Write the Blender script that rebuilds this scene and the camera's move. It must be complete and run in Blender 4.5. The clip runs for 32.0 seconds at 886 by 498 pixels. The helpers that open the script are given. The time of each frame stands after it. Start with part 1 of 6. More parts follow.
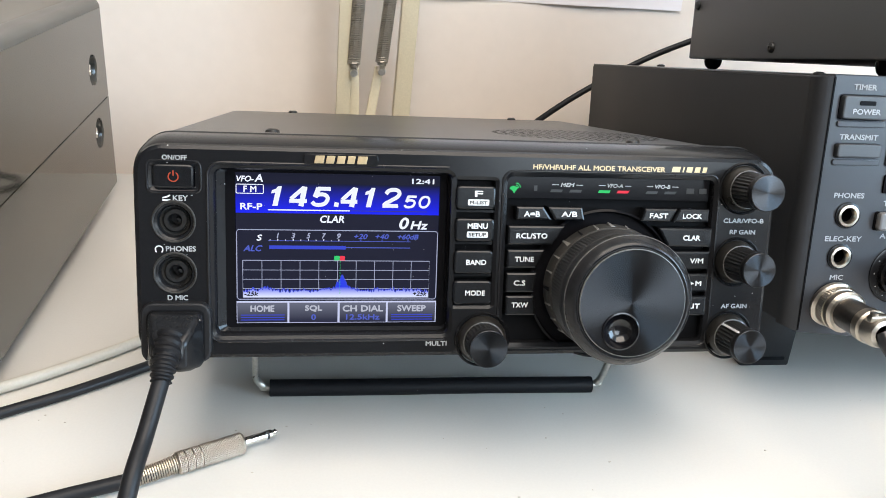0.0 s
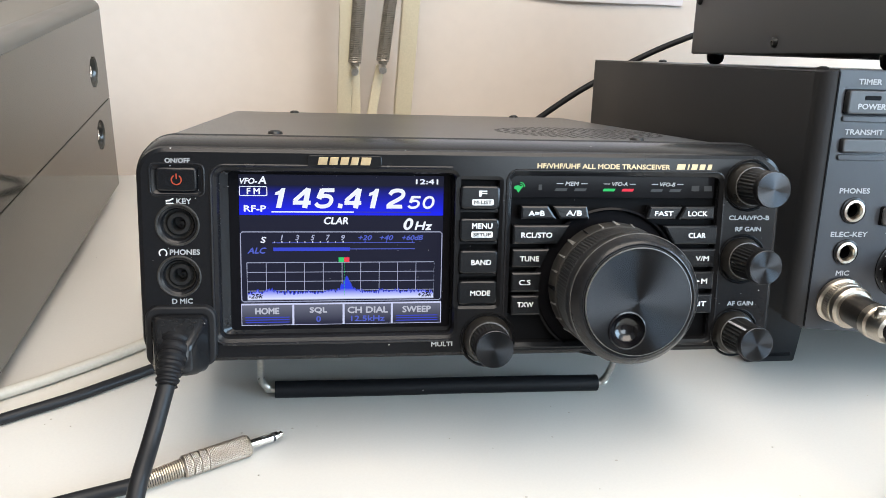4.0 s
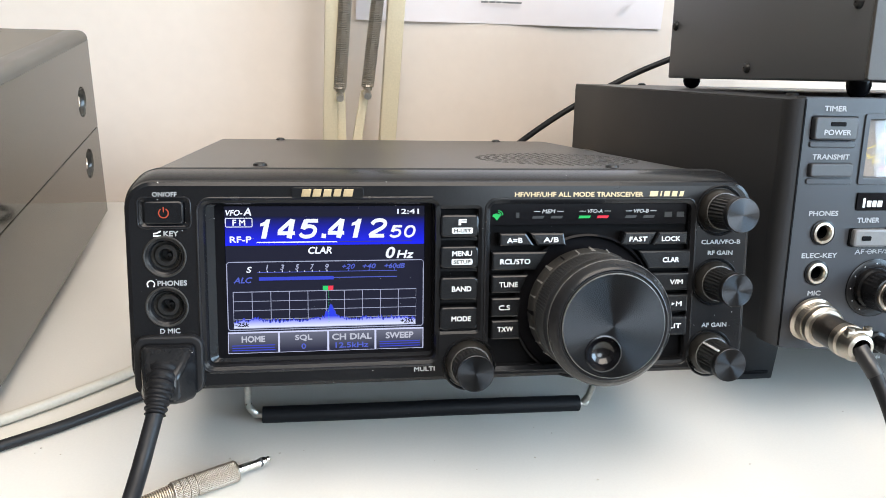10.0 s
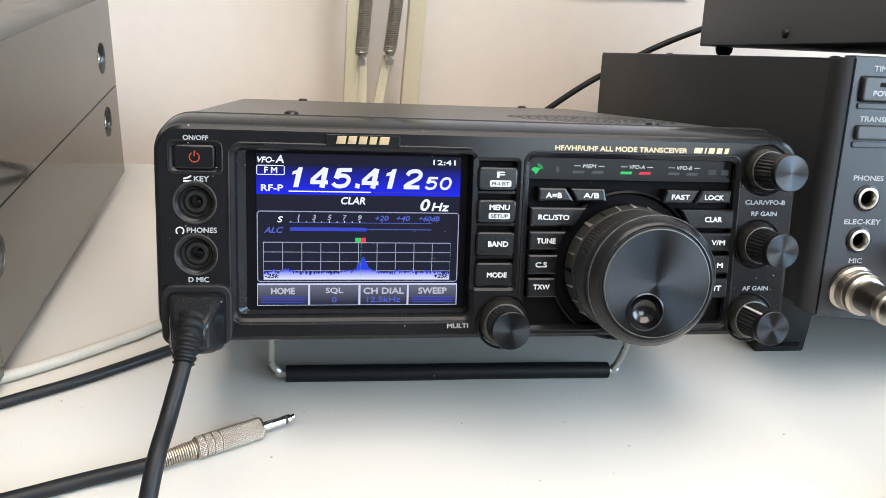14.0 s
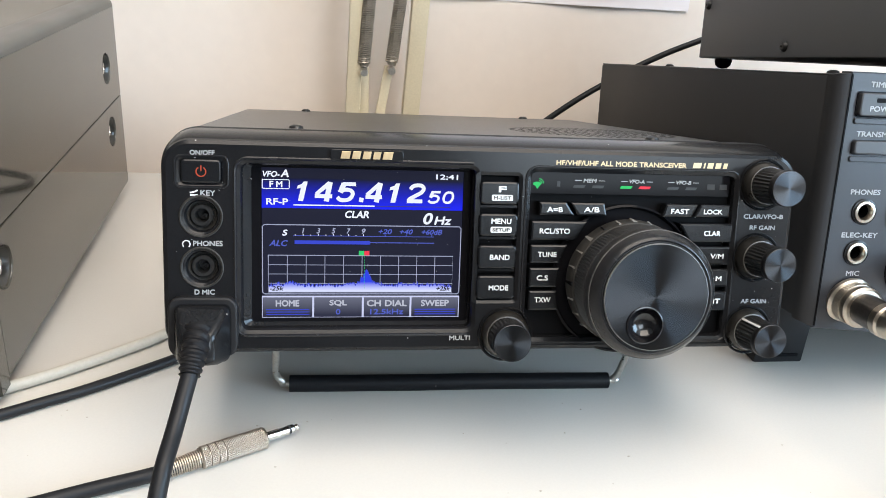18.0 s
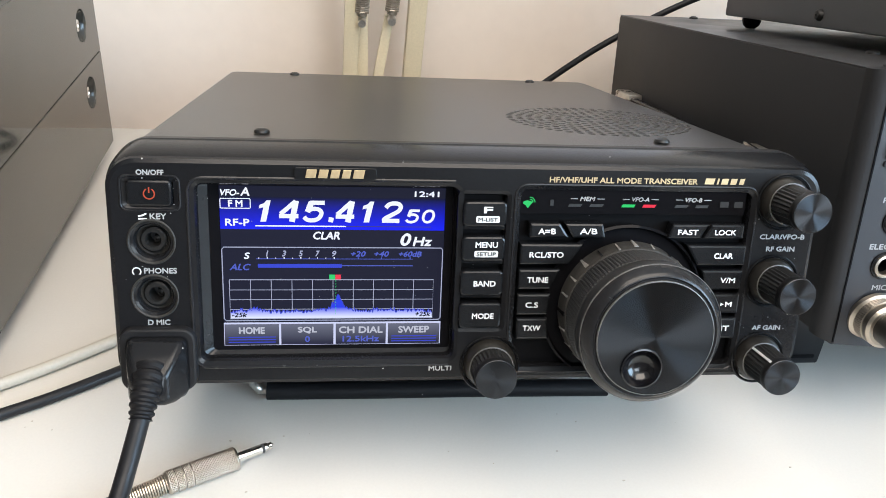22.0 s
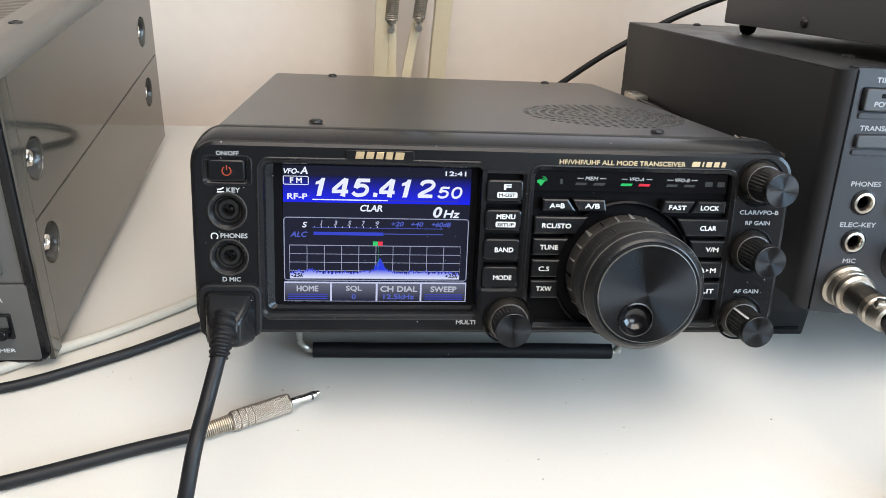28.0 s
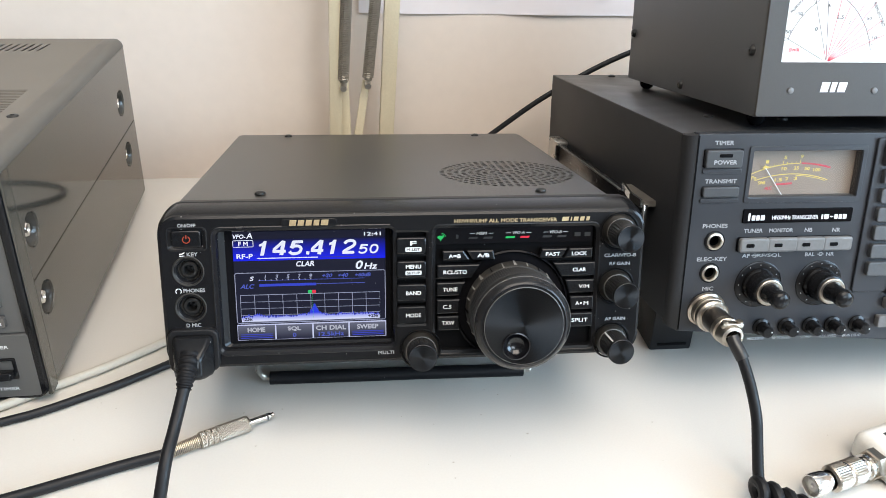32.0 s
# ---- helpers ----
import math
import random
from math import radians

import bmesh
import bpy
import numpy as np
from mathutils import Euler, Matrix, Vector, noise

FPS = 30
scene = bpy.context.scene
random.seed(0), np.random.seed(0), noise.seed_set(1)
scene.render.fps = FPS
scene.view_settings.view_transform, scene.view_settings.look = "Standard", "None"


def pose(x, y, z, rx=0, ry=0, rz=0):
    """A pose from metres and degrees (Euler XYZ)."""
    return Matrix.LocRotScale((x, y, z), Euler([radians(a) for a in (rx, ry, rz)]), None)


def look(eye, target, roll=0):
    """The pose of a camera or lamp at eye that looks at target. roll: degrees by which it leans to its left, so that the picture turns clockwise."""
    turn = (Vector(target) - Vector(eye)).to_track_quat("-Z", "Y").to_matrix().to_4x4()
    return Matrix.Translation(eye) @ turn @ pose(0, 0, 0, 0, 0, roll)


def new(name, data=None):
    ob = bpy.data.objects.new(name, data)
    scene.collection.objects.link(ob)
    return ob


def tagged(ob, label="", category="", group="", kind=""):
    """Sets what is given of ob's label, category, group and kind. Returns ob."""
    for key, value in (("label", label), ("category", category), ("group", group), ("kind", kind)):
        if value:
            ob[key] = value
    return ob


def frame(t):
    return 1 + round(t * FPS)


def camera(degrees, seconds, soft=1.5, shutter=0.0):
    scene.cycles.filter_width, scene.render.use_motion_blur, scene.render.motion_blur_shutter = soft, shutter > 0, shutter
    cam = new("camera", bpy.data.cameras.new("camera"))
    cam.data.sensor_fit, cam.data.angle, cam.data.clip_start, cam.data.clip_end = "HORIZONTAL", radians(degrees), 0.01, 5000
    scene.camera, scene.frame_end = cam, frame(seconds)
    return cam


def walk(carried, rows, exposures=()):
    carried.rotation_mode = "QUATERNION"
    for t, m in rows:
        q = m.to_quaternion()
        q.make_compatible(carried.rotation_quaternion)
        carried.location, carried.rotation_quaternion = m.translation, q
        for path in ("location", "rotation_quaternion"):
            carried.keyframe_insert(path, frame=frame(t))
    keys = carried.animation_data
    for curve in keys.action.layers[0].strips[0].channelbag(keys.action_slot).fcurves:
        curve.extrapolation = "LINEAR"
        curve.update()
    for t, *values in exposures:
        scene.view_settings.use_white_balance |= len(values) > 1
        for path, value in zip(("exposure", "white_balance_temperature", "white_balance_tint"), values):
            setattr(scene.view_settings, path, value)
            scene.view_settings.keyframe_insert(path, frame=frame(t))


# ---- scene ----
# Desk of a radio amateur: three radios, a meter box, a spring-arm lamp and cables on a white table.
cam = camera(58.24, 32.0, soft=0.8)
# seconds, x, y, z in metres, turn in degrees
PATH = [
    (0.0, -0.0261, -0.2581, 0.2063, 66.61, -3.80, -7.62),
    (0.5, -0.0331, -0.2619, 0.2051, 66.61, -4.08, -7.16),
    (1.0, -0.0314, -0.2587, 0.2058, 66.45, -3.77, -6.98),
    (1.5, -0.0314, -0.2597, 0.2061, 66.35, -3.55, -7.16),
    (2.0, -0.0302, -0.2584, 0.2070, 66.39, -3.45, -7.29),
    (2.5, -0.0284, -0.2580, 0.2075, 66.49, -3.32, -7.40),
    (3.0, -0.0283, -0.2586, 0.2077, 66.51, -3.32, -7.51),
    (3.5, -0.0269, -0.2576, 0.2074, 66.45, -3.29, -7.62),
    (5.5, -0.0275, -0.2546, 0.2069, 66.18, -2.96, -8.02),
    (6.0, -0.0274, -0.2544, 0.2068, 66.26, -3.03, -8.05),
    (6.5, -0.0280, -0.2555, 0.2075, 66.28, -3.06, -8.01),
    (7.0, -0.0285, -0.2551, 0.2068, 66.37, -3.24, -7.92),
    (7.5, -0.0296, -0.2587, 0.2064, 66.61, -3.87, -7.83),
    (8.0, -0.0272, -0.2605, 0.2000, 67.12, -4.59, -8.21),
    (8.5, -0.0312, -0.2624, 0.2057, 67.63, -4.06, -8.66),
    (9.0, -0.0223, -0.2642, 0.2143, 67.86, -2.94, -8.74),
    (9.5, -0.0261, -0.2667, 0.2140, 67.78, -2.82, -8.70),
    (10.0, -0.0248, -0.2629, 0.2142, 67.61, -2.80, -8.67),
    (10.5, -0.0192, -0.2609, 0.2128, 67.41, -2.90, -8.82),
    (11.0, -0.0262, -0.2560, 0.2077, 67.27, -3.44, -8.86),
    (11.5, -0.0281, -0.2549, 0.2042, 67.09, -3.47, -9.11),
    (12.0, -0.0246, -0.2556, 0.2078, 66.92, -3.32, -9.38),
    (12.5, -0.0274, -0.2561, 0.2044, 66.83, -3.59, -9.20),
    (13.0, -0.0348, -0.2551, 0.2031, 66.67, -3.72, -9.02),
    (13.5, -0.0301, -0.2607, 0.2086, 66.51, -3.41, -8.36),
    (14.0, -0.0346, -0.2576, 0.1999, 66.43, -3.77, -7.88),
    (14.5, -0.0360, -0.2581, 0.2016, 66.44, -4.14, -8.07),
    (16.5, -0.0372, -0.2573, 0.2017, 66.34, -3.78, -8.02),
    (17.0, -0.0390, -0.2596, 0.2026, 66.62, -3.88, -7.82),
    (17.5, -0.0369, -0.2591, 0.2036, 66.73, -3.81, -7.93),
    (18.0, -0.0362, -0.2598, 0.2042, 66.77, -3.91, -7.84),
    (18.5, -0.0371, -0.2636, 0.2056, 66.62, -3.90, -7.51),
    (19.0, -0.0378, -0.2640, 0.2054, 66.50, -3.80, -7.03),
    (19.5, -0.0426, -0.2648, 0.2027, 66.41, -4.37, -6.66),
    (20.0, -0.0451, -0.2761, 0.1959, 66.63, -5.49, -6.31),
    (20.5, -0.0590, -0.3071, 0.2190, 65.95, -5.28, -5.94),
    (21.0, -0.0476, -0.3051, 0.2315, 63.43, -3.54, -6.04),
    (21.5, -0.0260, -0.2493, 0.2222, 61.08, -2.91, -6.18),
    (22.0, -0.0184, -0.2197, 0.2267, 60.46, -3.81, -6.18),
    (22.5, -0.0334, -0.2463, 0.2417, 60.24, -4.55, -5.22),
    (23.0, -0.0279, -0.2625, 0.2464, 59.90, -5.01, -5.08),
    (23.5, -0.0404, -0.2671, 0.2410, 59.82, -5.63, -5.32),
    (24.0, -0.0286, -0.2772, 0.2465, 60.27, -3.78, -6.27),
    (24.5, -0.0081, -0.3057, 0.2683, 61.73, -2.77, -7.57),
    (25.0, -0.0190, -0.3216, 0.2861, 63.45, -3.95, -7.53),
    (25.5, -0.0201, -0.3184, 0.2841, 64.59, -4.25, -7.07),
    (27.5, -0.0243, -0.3039, 0.2654, 62.89, -4.10, -6.18),
    (28.0, -0.0280, -0.2676, 0.2387, 60.77, -3.53, -4.96),
    (28.5, -0.0254, -0.2501, 0.2275, 59.23, -3.27, -4.38),
    (29.0, -0.0187, -0.2595, 0.2422, 59.47, -3.00, -4.90),
    (29.5, -0.0105, -0.2677, 0.2502, 60.45, -2.73, -5.41),
    (30.0, -0.0172, -0.2679, 0.2510, 60.81, -2.79, -5.56),
    (30.5, -0.0118, -0.2719, 0.2505, 60.65, -2.25, -5.56),
    (31.0, -0.0144, -0.2789, 0.2579, 60.70, -1.51, -5.13),
    (31.5, -0.0007, -0.3064, 0.2735, 61.30, -1.12, -5.62),
    (32.0, -0.0003, -0.3292, 0.2889, 61.93, -1.91, -6.30),
]
EXPOSURES = [(0.0, 0.18), (8.0, 0.20), (9.0, 0.28), (12.5, 0.28), (13.5, 0.20), (19.0, 0.18), (20.0, 0.09), (20.9, -0.14), (22.0, 0.23), (23.0, 0.20), (24.0, 0.05), (25.0, 0.06), (28.0, 0.07), (29.0, 0.02), (30.0, 0.08), (32.0, 0.05)]
walk(cam, [(t, pose(x, y, z, rx, ry, rz)) for t, x, y, z, rx, ry, rz in PATH], EXPOSURES)

# ---- world and light ----
world = bpy.data.worlds.new("sky")
scene.world = world
world.use_nodes = True
wn = world.node_tree
sky = wn.nodes.new("ShaderNodeTexSky")
sky.sky_type = "NISHITA"
sky.sun_disc = False
sky.sun_elevation = radians(38)
sky.sun_rotation = radians(140)
wn.links.new(sky.outputs[0], wn.nodes["Background"].inputs[0])
wn.nodes["Background"].inputs[1].default_value = 0.06


def area_lamp(name, eye, target, sx, sy, watts, colour):
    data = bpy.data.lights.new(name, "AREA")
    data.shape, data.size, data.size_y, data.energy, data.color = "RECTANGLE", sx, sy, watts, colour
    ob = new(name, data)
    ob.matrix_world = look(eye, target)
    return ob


# daylight: side window inferred from the shadows, overhead and back ones added unseen
area_lamp("added_overhead_light", (0.16, -0.85, 1.46), (0.16, -0.85, 0.0), 1.3, 1.4, 41.0, (1.0, 0.898, 0.79))
area_lamp("side_window_light", (1.37, -0.92, 0.62), (0.0, -0.92, 0.62), 1.1, 0.9, 47.0, (0.53, 0.765, 1.0))
# fill lamp added behind to brighten the fronts of the radios
area_lamp("added_back_light", (0.95, -2.28, 0.88), (0.95, 0.0, 0.88), 0.9, 0.8, 20.0, (0.78, 0.90, 1.0))

# ---- materials ----


def surf(name, base, rough=0.5, metal=0.0, vary=0.12, coarse=18.0, fine=700.0, bump=0.05, rvary=0.12, specks=0.0,
         coat=0.0, aniso=0.0, spec=0.5, streak=None):
    m = bpy.data.materials.new(name)
    m.use_nodes = True
    nt = m.node_tree
    p = nt.nodes["Principled BSDF"]
    link = nt.links.new
    tc = nt.nodes.new("ShaderNodeTexCoord")
    vec = tc.outputs["Object"]
    if streak:
        mp = nt.nodes.new("ShaderNodeMapping")
        mp.inputs["Scale"].default_value = streak
        link(vec, mp.inputs["Vector"])
        vec = mp.outputs[0]

    def noise_tex(scale, detail):
        n = nt.nodes.new("ShaderNodeTexNoise")
        n.inputs["Scale"].default_value, n.inputs["Detail"].default_value = scale, detail
        link(vec, n.inputs["Vector"])
        return n.outputs["Fac"]

    big, small = noise_tex(coarse, 4), noise_tex(fine, 2)
    add = nt.nodes.new("ShaderNodeMath")
    add.operation = "ADD"
    link(big, add.inputs[0]), link(small, add.inputs[1])
    rng = nt.nodes.new("ShaderNodeMapRange")
    rng.inputs[1].default_value, rng.inputs[2].default_value = 0.6, 1.4
    rng.inputs[3].default_value, rng.inputs[4].default_value = 1 - vary, 1 + vary
    rng.clamp = False
    link(add.outputs[0], rng.inputs[0])
    mul = nt.nodes.new("ShaderNodeVectorMath")
    mul.operation = "SCALE"
    mul.inputs[0].default_value = base
    link(rng.outputs[0], mul.inputs["Scale"])
    colour = mul.outputs[0]
    if specks:
        vor = nt.nodes.new("ShaderNodeTexVoronoi")
        vor.inputs["Scale"].default_value = 190
        link(tc.outputs["Object"], vor.inputs["Vector"])
        lt = nt.nodes.new("ShaderNodeMath")
        lt.operation = "LESS_THAN"
        lt.inputs[1].default_value = 0.05
        link(vor.outputs["Distance"], lt.inputs[0])
        sep = nt.nodes.new("ShaderNodeSeparateColor")
        link(vor.outputs["Color"], sep.inputs[0])
        some = nt.nodes.new("ShaderNodeMath")
        some.operation = "LESS_THAN"
        some.inputs[1].default_value = specks
        link(sep.outputs[0], some.inputs[0])
        both = nt.nodes.new("ShaderNodeMath")
        both.operation = "MULTIPLY"
        link(lt.outputs[0], both.inputs[0]), link(some.outputs[0], both.inputs[1])
        mix = nt.nodes.new("ShaderNodeMix")
        mix.data_type = "RGBA"
        mix.inputs[7].default_value = (0.35, 0.34, 0.32, 1)
        link(both.outputs[0], mix.inputs[0]), link(colour, mix.inputs[6])
        colour = mix.outputs[2]
    link(colour, p.inputs["Base Color"])
    rr = nt.nodes.new("ShaderNodeMapRange")
    rr.inputs[1].default_value, rr.inputs[2].default_value = 0.3, 0.7
    rr.inputs[3].default_value, rr.inputs[4].default_value = max(0.02, rough - rvary * rough), min(1, rough + rvary * rough)
    rr.clamp = False
    link(big, rr.inputs[0]), link(rr.outputs[0], p.inputs["Roughness"])
    p.inputs["Metallic"].default_value = metal
    p.inputs["Specular IOR Level"].default_value = spec
    p.inputs["Coat Weight"].default_value = coat
    p.inputs["Coat Roughness"].default_value = 0.08
    if aniso:
        p.inputs["Anisotropic"].default_value = aniso
        tan = nt.nodes.new("ShaderNodeTangent")
        tan.direction_type, tan.axis = "RADIAL", "Y"
        link(tan.outputs[0], p.inputs["Tangent"])
    if bump:
        b = nt.nodes.new("ShaderNodeBump")
        b.inputs["Strength"].default_value, b.inputs["Distance"].default_value = bump, 0.0006
        link(small, b.inputs["Height"]), link(b.outputs[0], p.inputs["Normal"])
    return m


def glow(name, colour, power):
    m = bpy.data.materials.new(name)
    m.use_nodes = True
    p = m.node_tree.nodes["Principled BSDF"]
    p.inputs["Base Color"].default_value = (0.006, 0.006, 0.006, 1)
    p.inputs["Roughness"].default_value = 0.2
    p.inputs["Specular IOR Level"].default_value = 0.05
    p.inputs["Emission Color"].default_value = (*colour, 1)
    p.inputs["Emission Strength"].default_value = power
    return m


def glow_ramp(name, low, high, z0, z1, power):
    """Lit screen area whose colour runs from low to high along its own height."""
    m = glow(name, low, power)
    nt = m.node_tree
    tc = nt.nodes.new("ShaderNodeTexCoord")
    sep = nt.nodes.new("ShaderNodeSeparateXYZ")
    rng = nt.nodes.new("ShaderNodeMapRange")
    rng.inputs[1].default_value, rng.inputs[2].default_value = z0, z1
    mix = nt.nodes.new("ShaderNodeMix")
    mix.data_type = "RGBA"
    mix.inputs[6].default_value, mix.inputs[7].default_value = (*low, 1), (*high, 1)
    nt.links.new(tc.outputs["Object"], sep.inputs[0])
    nt.links.new(sep.outputs[2], rng.inputs[0])
    nt.links.new(rng.outputs[0], mix.inputs[0])
    nt.links.new(mix.outputs[2], nt.nodes["Principled BSDF"].inputs["Emission Color"])
    return m


def clear_glass(name, rough=0.02):
    m = bpy.data.materials.new(name)
    m.use_nodes = True
    nt = m.node_tree
    nt.nodes.remove(nt.nodes["Principled BSDF"])
    mix, tr, gl = (nt.nodes.new("ShaderNode" + k) for k in ("MixShader", "BsdfTransparent", "BsdfGlossy"))
    fr = nt.nodes.new("ShaderNodeFresnel")
    fr.inputs[0].default_value = 1.49
    gl.inputs["Roughness"].default_value = rough
    nt.links.new(fr.outputs[0], mix.inputs[0])
    nt.links.new(tr.outputs[0], mix.inputs[1])
    nt.links.new(gl.outputs[0], mix.inputs[2])
    nt.links.new(mix.outputs[0], nt.nodes["Material Output"].inputs[0])
    return m


M_WALL = surf("wall_paint", (0.70, 0.622, 0.55), 0.85, vary=0.025, coarse=2, fine=90, bump=0.12, spec=0.2)
# for unseen walls, kept dark so the black fronts reflect less
M_DARKWALL = surf("unseen_wall_dark", (0.15, 0.138, 0.128), 0.8, vary=0.1, coarse=3, fine=90, bump=0.12, spec=0.2)
M_CEIL = surf("ceiling_paint", (0.8, 0.79, 0.77), 0.9, vary=0.03, coarse=2, fine=60, bump=0.1, spec=0.2)
M_FLOOR = surf("floor_boards", (0.24, 0.16, 0.1), 0.5, vary=0.25, coarse=3, fine=40, bump=0.1, streak=(1, 14, 1))
M_DESK = surf("white_table_top", (0.595, 0.572, 0.53), 0.22, vary=0.025, coarse=9, fine=900, bump=0.015, specks=0.012, spec=0.45)
M_EDGE = surf("table_edge_band", (0.6, 0.59, 0.57), 0.5, vary=0.05)
M_BLACK = surf("black_plastic", (0.0076, 0.0078, 0.0087), 0.19, vary=0.2, coarse=30, fine=1500, bump=0.025, specks=0.2, spec=0.24)
M_SATIN = surf("satin_black_plastic", (0.010, 0.010, 0.011), 0.45, vary=0.2, coarse=40, fine=2600, bump=0.12, specks=0.08, spec=0.24)
M_KEY = surf("black_key_plastic", (0.0062, 0.0067, 0.0078), 0.22, vary=0.15, coarse=50, fine=1800, bump=0.03, specks=0.08, spec=0.3)
# near-black plastic; the shade inside recesses is put into its colour
M_WELL = surf("dark_recess_shade", (0.0036, 0.0036, 0.0042), 0.45, vary=0.2, specks=0.1, spec=0.05)
M_RUBBER = surf("black_rubber", (0.008, 0.008, 0.009), 0.5, vary=0.22, coarse=60, fine=1400, bump=0.10, specks=0.12, spec=0.15)
M_CABLE = surf("black_cable_jacket", (0.010, 0.0105, 0.012), 0.42, vary=0.15, coarse=40, fine=800, bump=0.05, specks=0.03, spec=0.22)
M_TOP = surf("grey_black_painted_steel", (0.0235, 0.0225, 0.0215), 0.305, vary=0.10, coarse=14, fine=1500, bump=0.16, rvary=0.03, specks=0.015, spec=0.55)
M_ICASE = surf("dark_painted_steel", (0.0222, 0.0226, 0.0242), 0.5, vary=0.12, coarse=9, fine=2400, bump=0.10, specks=0.01, spec=0.16)
M_ITOP = surf("dusty_painted_steel", (0.028, 0.028, 0.029), 0.36, vary=0.2, coarse=40, fine=1400, bump=0.14, specks=0.12, spec=0.4)
M_IFACE = surf("charcoal_panel_plastic", (0.0235, 0.0255, 0.0305), 0.32, vary=0.08, coarse=20, fine=2400, bump=0.06, specks=0.02, spec=0.42)
M_IKEY = surf("mid_grey_key", (0.13, 0.13, 0.13), 0.45, vary=0.1)
M_CKEY = surf("slate_key", (0.06, 0.063, 0.068), 0.45, vary=0.1)
M_DKEY = surf("dark_grey_key", (0.034, 0.036, 0.0395), 0.42, vary=0.1)
M_BOXPAINT = surf("dark_grey_enamel", (0.100, 0.103, 0.107), 0.45, vary=0.08, coarse=10, fine=1800, bump=0.05, spec=0.25)
M_MFRONT = surf("grey_enamel_front", (0.053, 0.0495, 0.046), 0.42, vary=0.08, coarse=14, fine=1500, bump=0.05, spec=0.3)
# one case grey; light and shade of side, top, dishes, edge put into colour
M_LCASE = surf("case_grey_shaded_side", (0.056, 0.052, 0.043), 0.07, vary=0.04, coarse=9, fine=1800, bump=0.0, rvary=0.02, specks=0.01, spec=0.7)
M_LTOP = surf("case_grey_lit_top", (0.16, 0.147, 0.128), 0.6, vary=0.07, coarse=9, fine=1800, bump=0.08, spec=0.25)
M_LDISH = surf("case_grey_shaded_dish", (0.030, 0.028, 0.024), 0.25, vary=0.05, bump=0.0, spec=0.5)
M_LSHOULDER = surf("case_grey_half_lit_edge", (0.085, 0.078, 0.067), 0.38, vary=0.05, bump=0.03, spec=0.4)
M_LFACE = surf("grey_front_panel", (0.085, 0.083, 0.08), 0.45, vary=0.07, coarse=12, fine=1600, bump=0.04)
M_LKEYG = surf("taupe_key", (0.085, 0.078, 0.072), 0.45, vary=0.06)
M_LKEYW = surf("ivory_key", (0.58, 0.56, 0.50), 0.4, vary=0.05)
M_CHROME = surf("chrome_plate", (0.78, 0.77, 0.75), 0.14, metal=1.0, vary=0.06, coarse=60, bump=0.0)
M_NICKEL = surf("nickel_plate", (0.44, 0.392, 0.33), 0.31, metal=1.0, rvary=0.06, vary=0.12, coarse=120, fine=2000, bump=0.05)
M_BARREL = surf("dark_plated_barrel", (0.10, 0.092, 0.085), 0.3, metal=0.85, vary=0.15, coarse=90)
M_SPRING = surf("dull_spring_steel", (0.27, 0.24, 0.20), 0.4, metal=0.45, vary=0.1, coarse=200)
M_BLACKMETAL = surf("blackened_screw", (0.03, 0.03, 0.03), 0.38, metal=0.7, vary=0.2)
M_SPUN = surf("spun_black_aluminium", (0.047, 0.050, 0.055), 0.22, metal=1.0, vary=0.08, aniso=0.95, bump=0.0, coarse=30)
M_GLOSS = surf("piano_black", (0.005, 0.005, 0.006), 0.08, vary=0.05, bump=0.0, rvary=0.3, spec=0.07)
M_BRACKET = surf("satin_plated_steel", (0.55, 0.525, 0.48), 0.3, metal=0.9, vary=0.2, coarse=120, bump=0.02)
M_BRACKETD = surf("dark_plated_steel", (0.20, 0.185, 0.165), 0.38, metal=0.6, vary=0.3, coarse=160, bump=0.03)
M_DIMPLE = surf("polished_black", (0.004, 0.004, 0.005), 0.15, vary=0.05, bump=0.0, rvary=0.2, spec=0.5)
M_INK = surf("white_print", (0.60, 0.61, 0.62), 0.6, vary=0.06, bump=0.0)
M_INKG = surf("grey_print", (0.30, 0.308, 0.316), 0.6, vary=0.06, bump=0.0)
M_GOLD = surf("gold_print", (0.46, 0.345, 0.20), 0.35, metal=0.5, vary=0.12, bump=0.0)
M_INKD = surf("dark_print", (0.03, 0.03, 0.03), 0.6, vary=0.05, bump=0.0)
# black print made paler in colour for the glare on the dial card
M_CARDINK = surf("glare_lightened_print", (0.06, 0.06, 0.065), 0.6, vary=0.1, bump=0.0)
M_INKR = surf("red_print", (0.55, 0.05, 0.08), 0.6, vary=0.05, bump=0.0)
M_TICK = surf("worn_pale_edge", (0.20, 0.193, 0.18), 0.55, vary=0.4, coarse=300, bump=0.0)
# pale grey for thin edges; on strap and dial it paints their highlights
M_PALEEDGE = surf("pale_grey_edge", (0.085, 0.083, 0.08), 0.4, vary=0.7, coarse=160, fine=900, bump=0.0)
M_GRIP = surf("dusty_black_rubber", (0.020, 0.0205, 0.0215), 0.5, vary=0.3, coarse=80, fine=1400, bump=0.05, specks=0.15, spec=0.35)
M_FLANGE = surf("dull_dark_flange", (0.030, 0.028, 0.025), 0.3, metal=0.5, vary=0.2, coarse=120, bump=0.0, specks=0.05)
# matte black standing for the shade inside holes and slots
M_VOID = surf("hole_shade_black", (0.0015, 0.0015, 0.0015), 0.95, spec=0.0, bump=0.0)
M_DUSTY = surf("dusty_black_plastic", (0.026, 0.0245, 0.0225), 0.6, vary=0.5, coarse=160, fine=1400, bump=0.08, specks=0.2, spec=0.25)
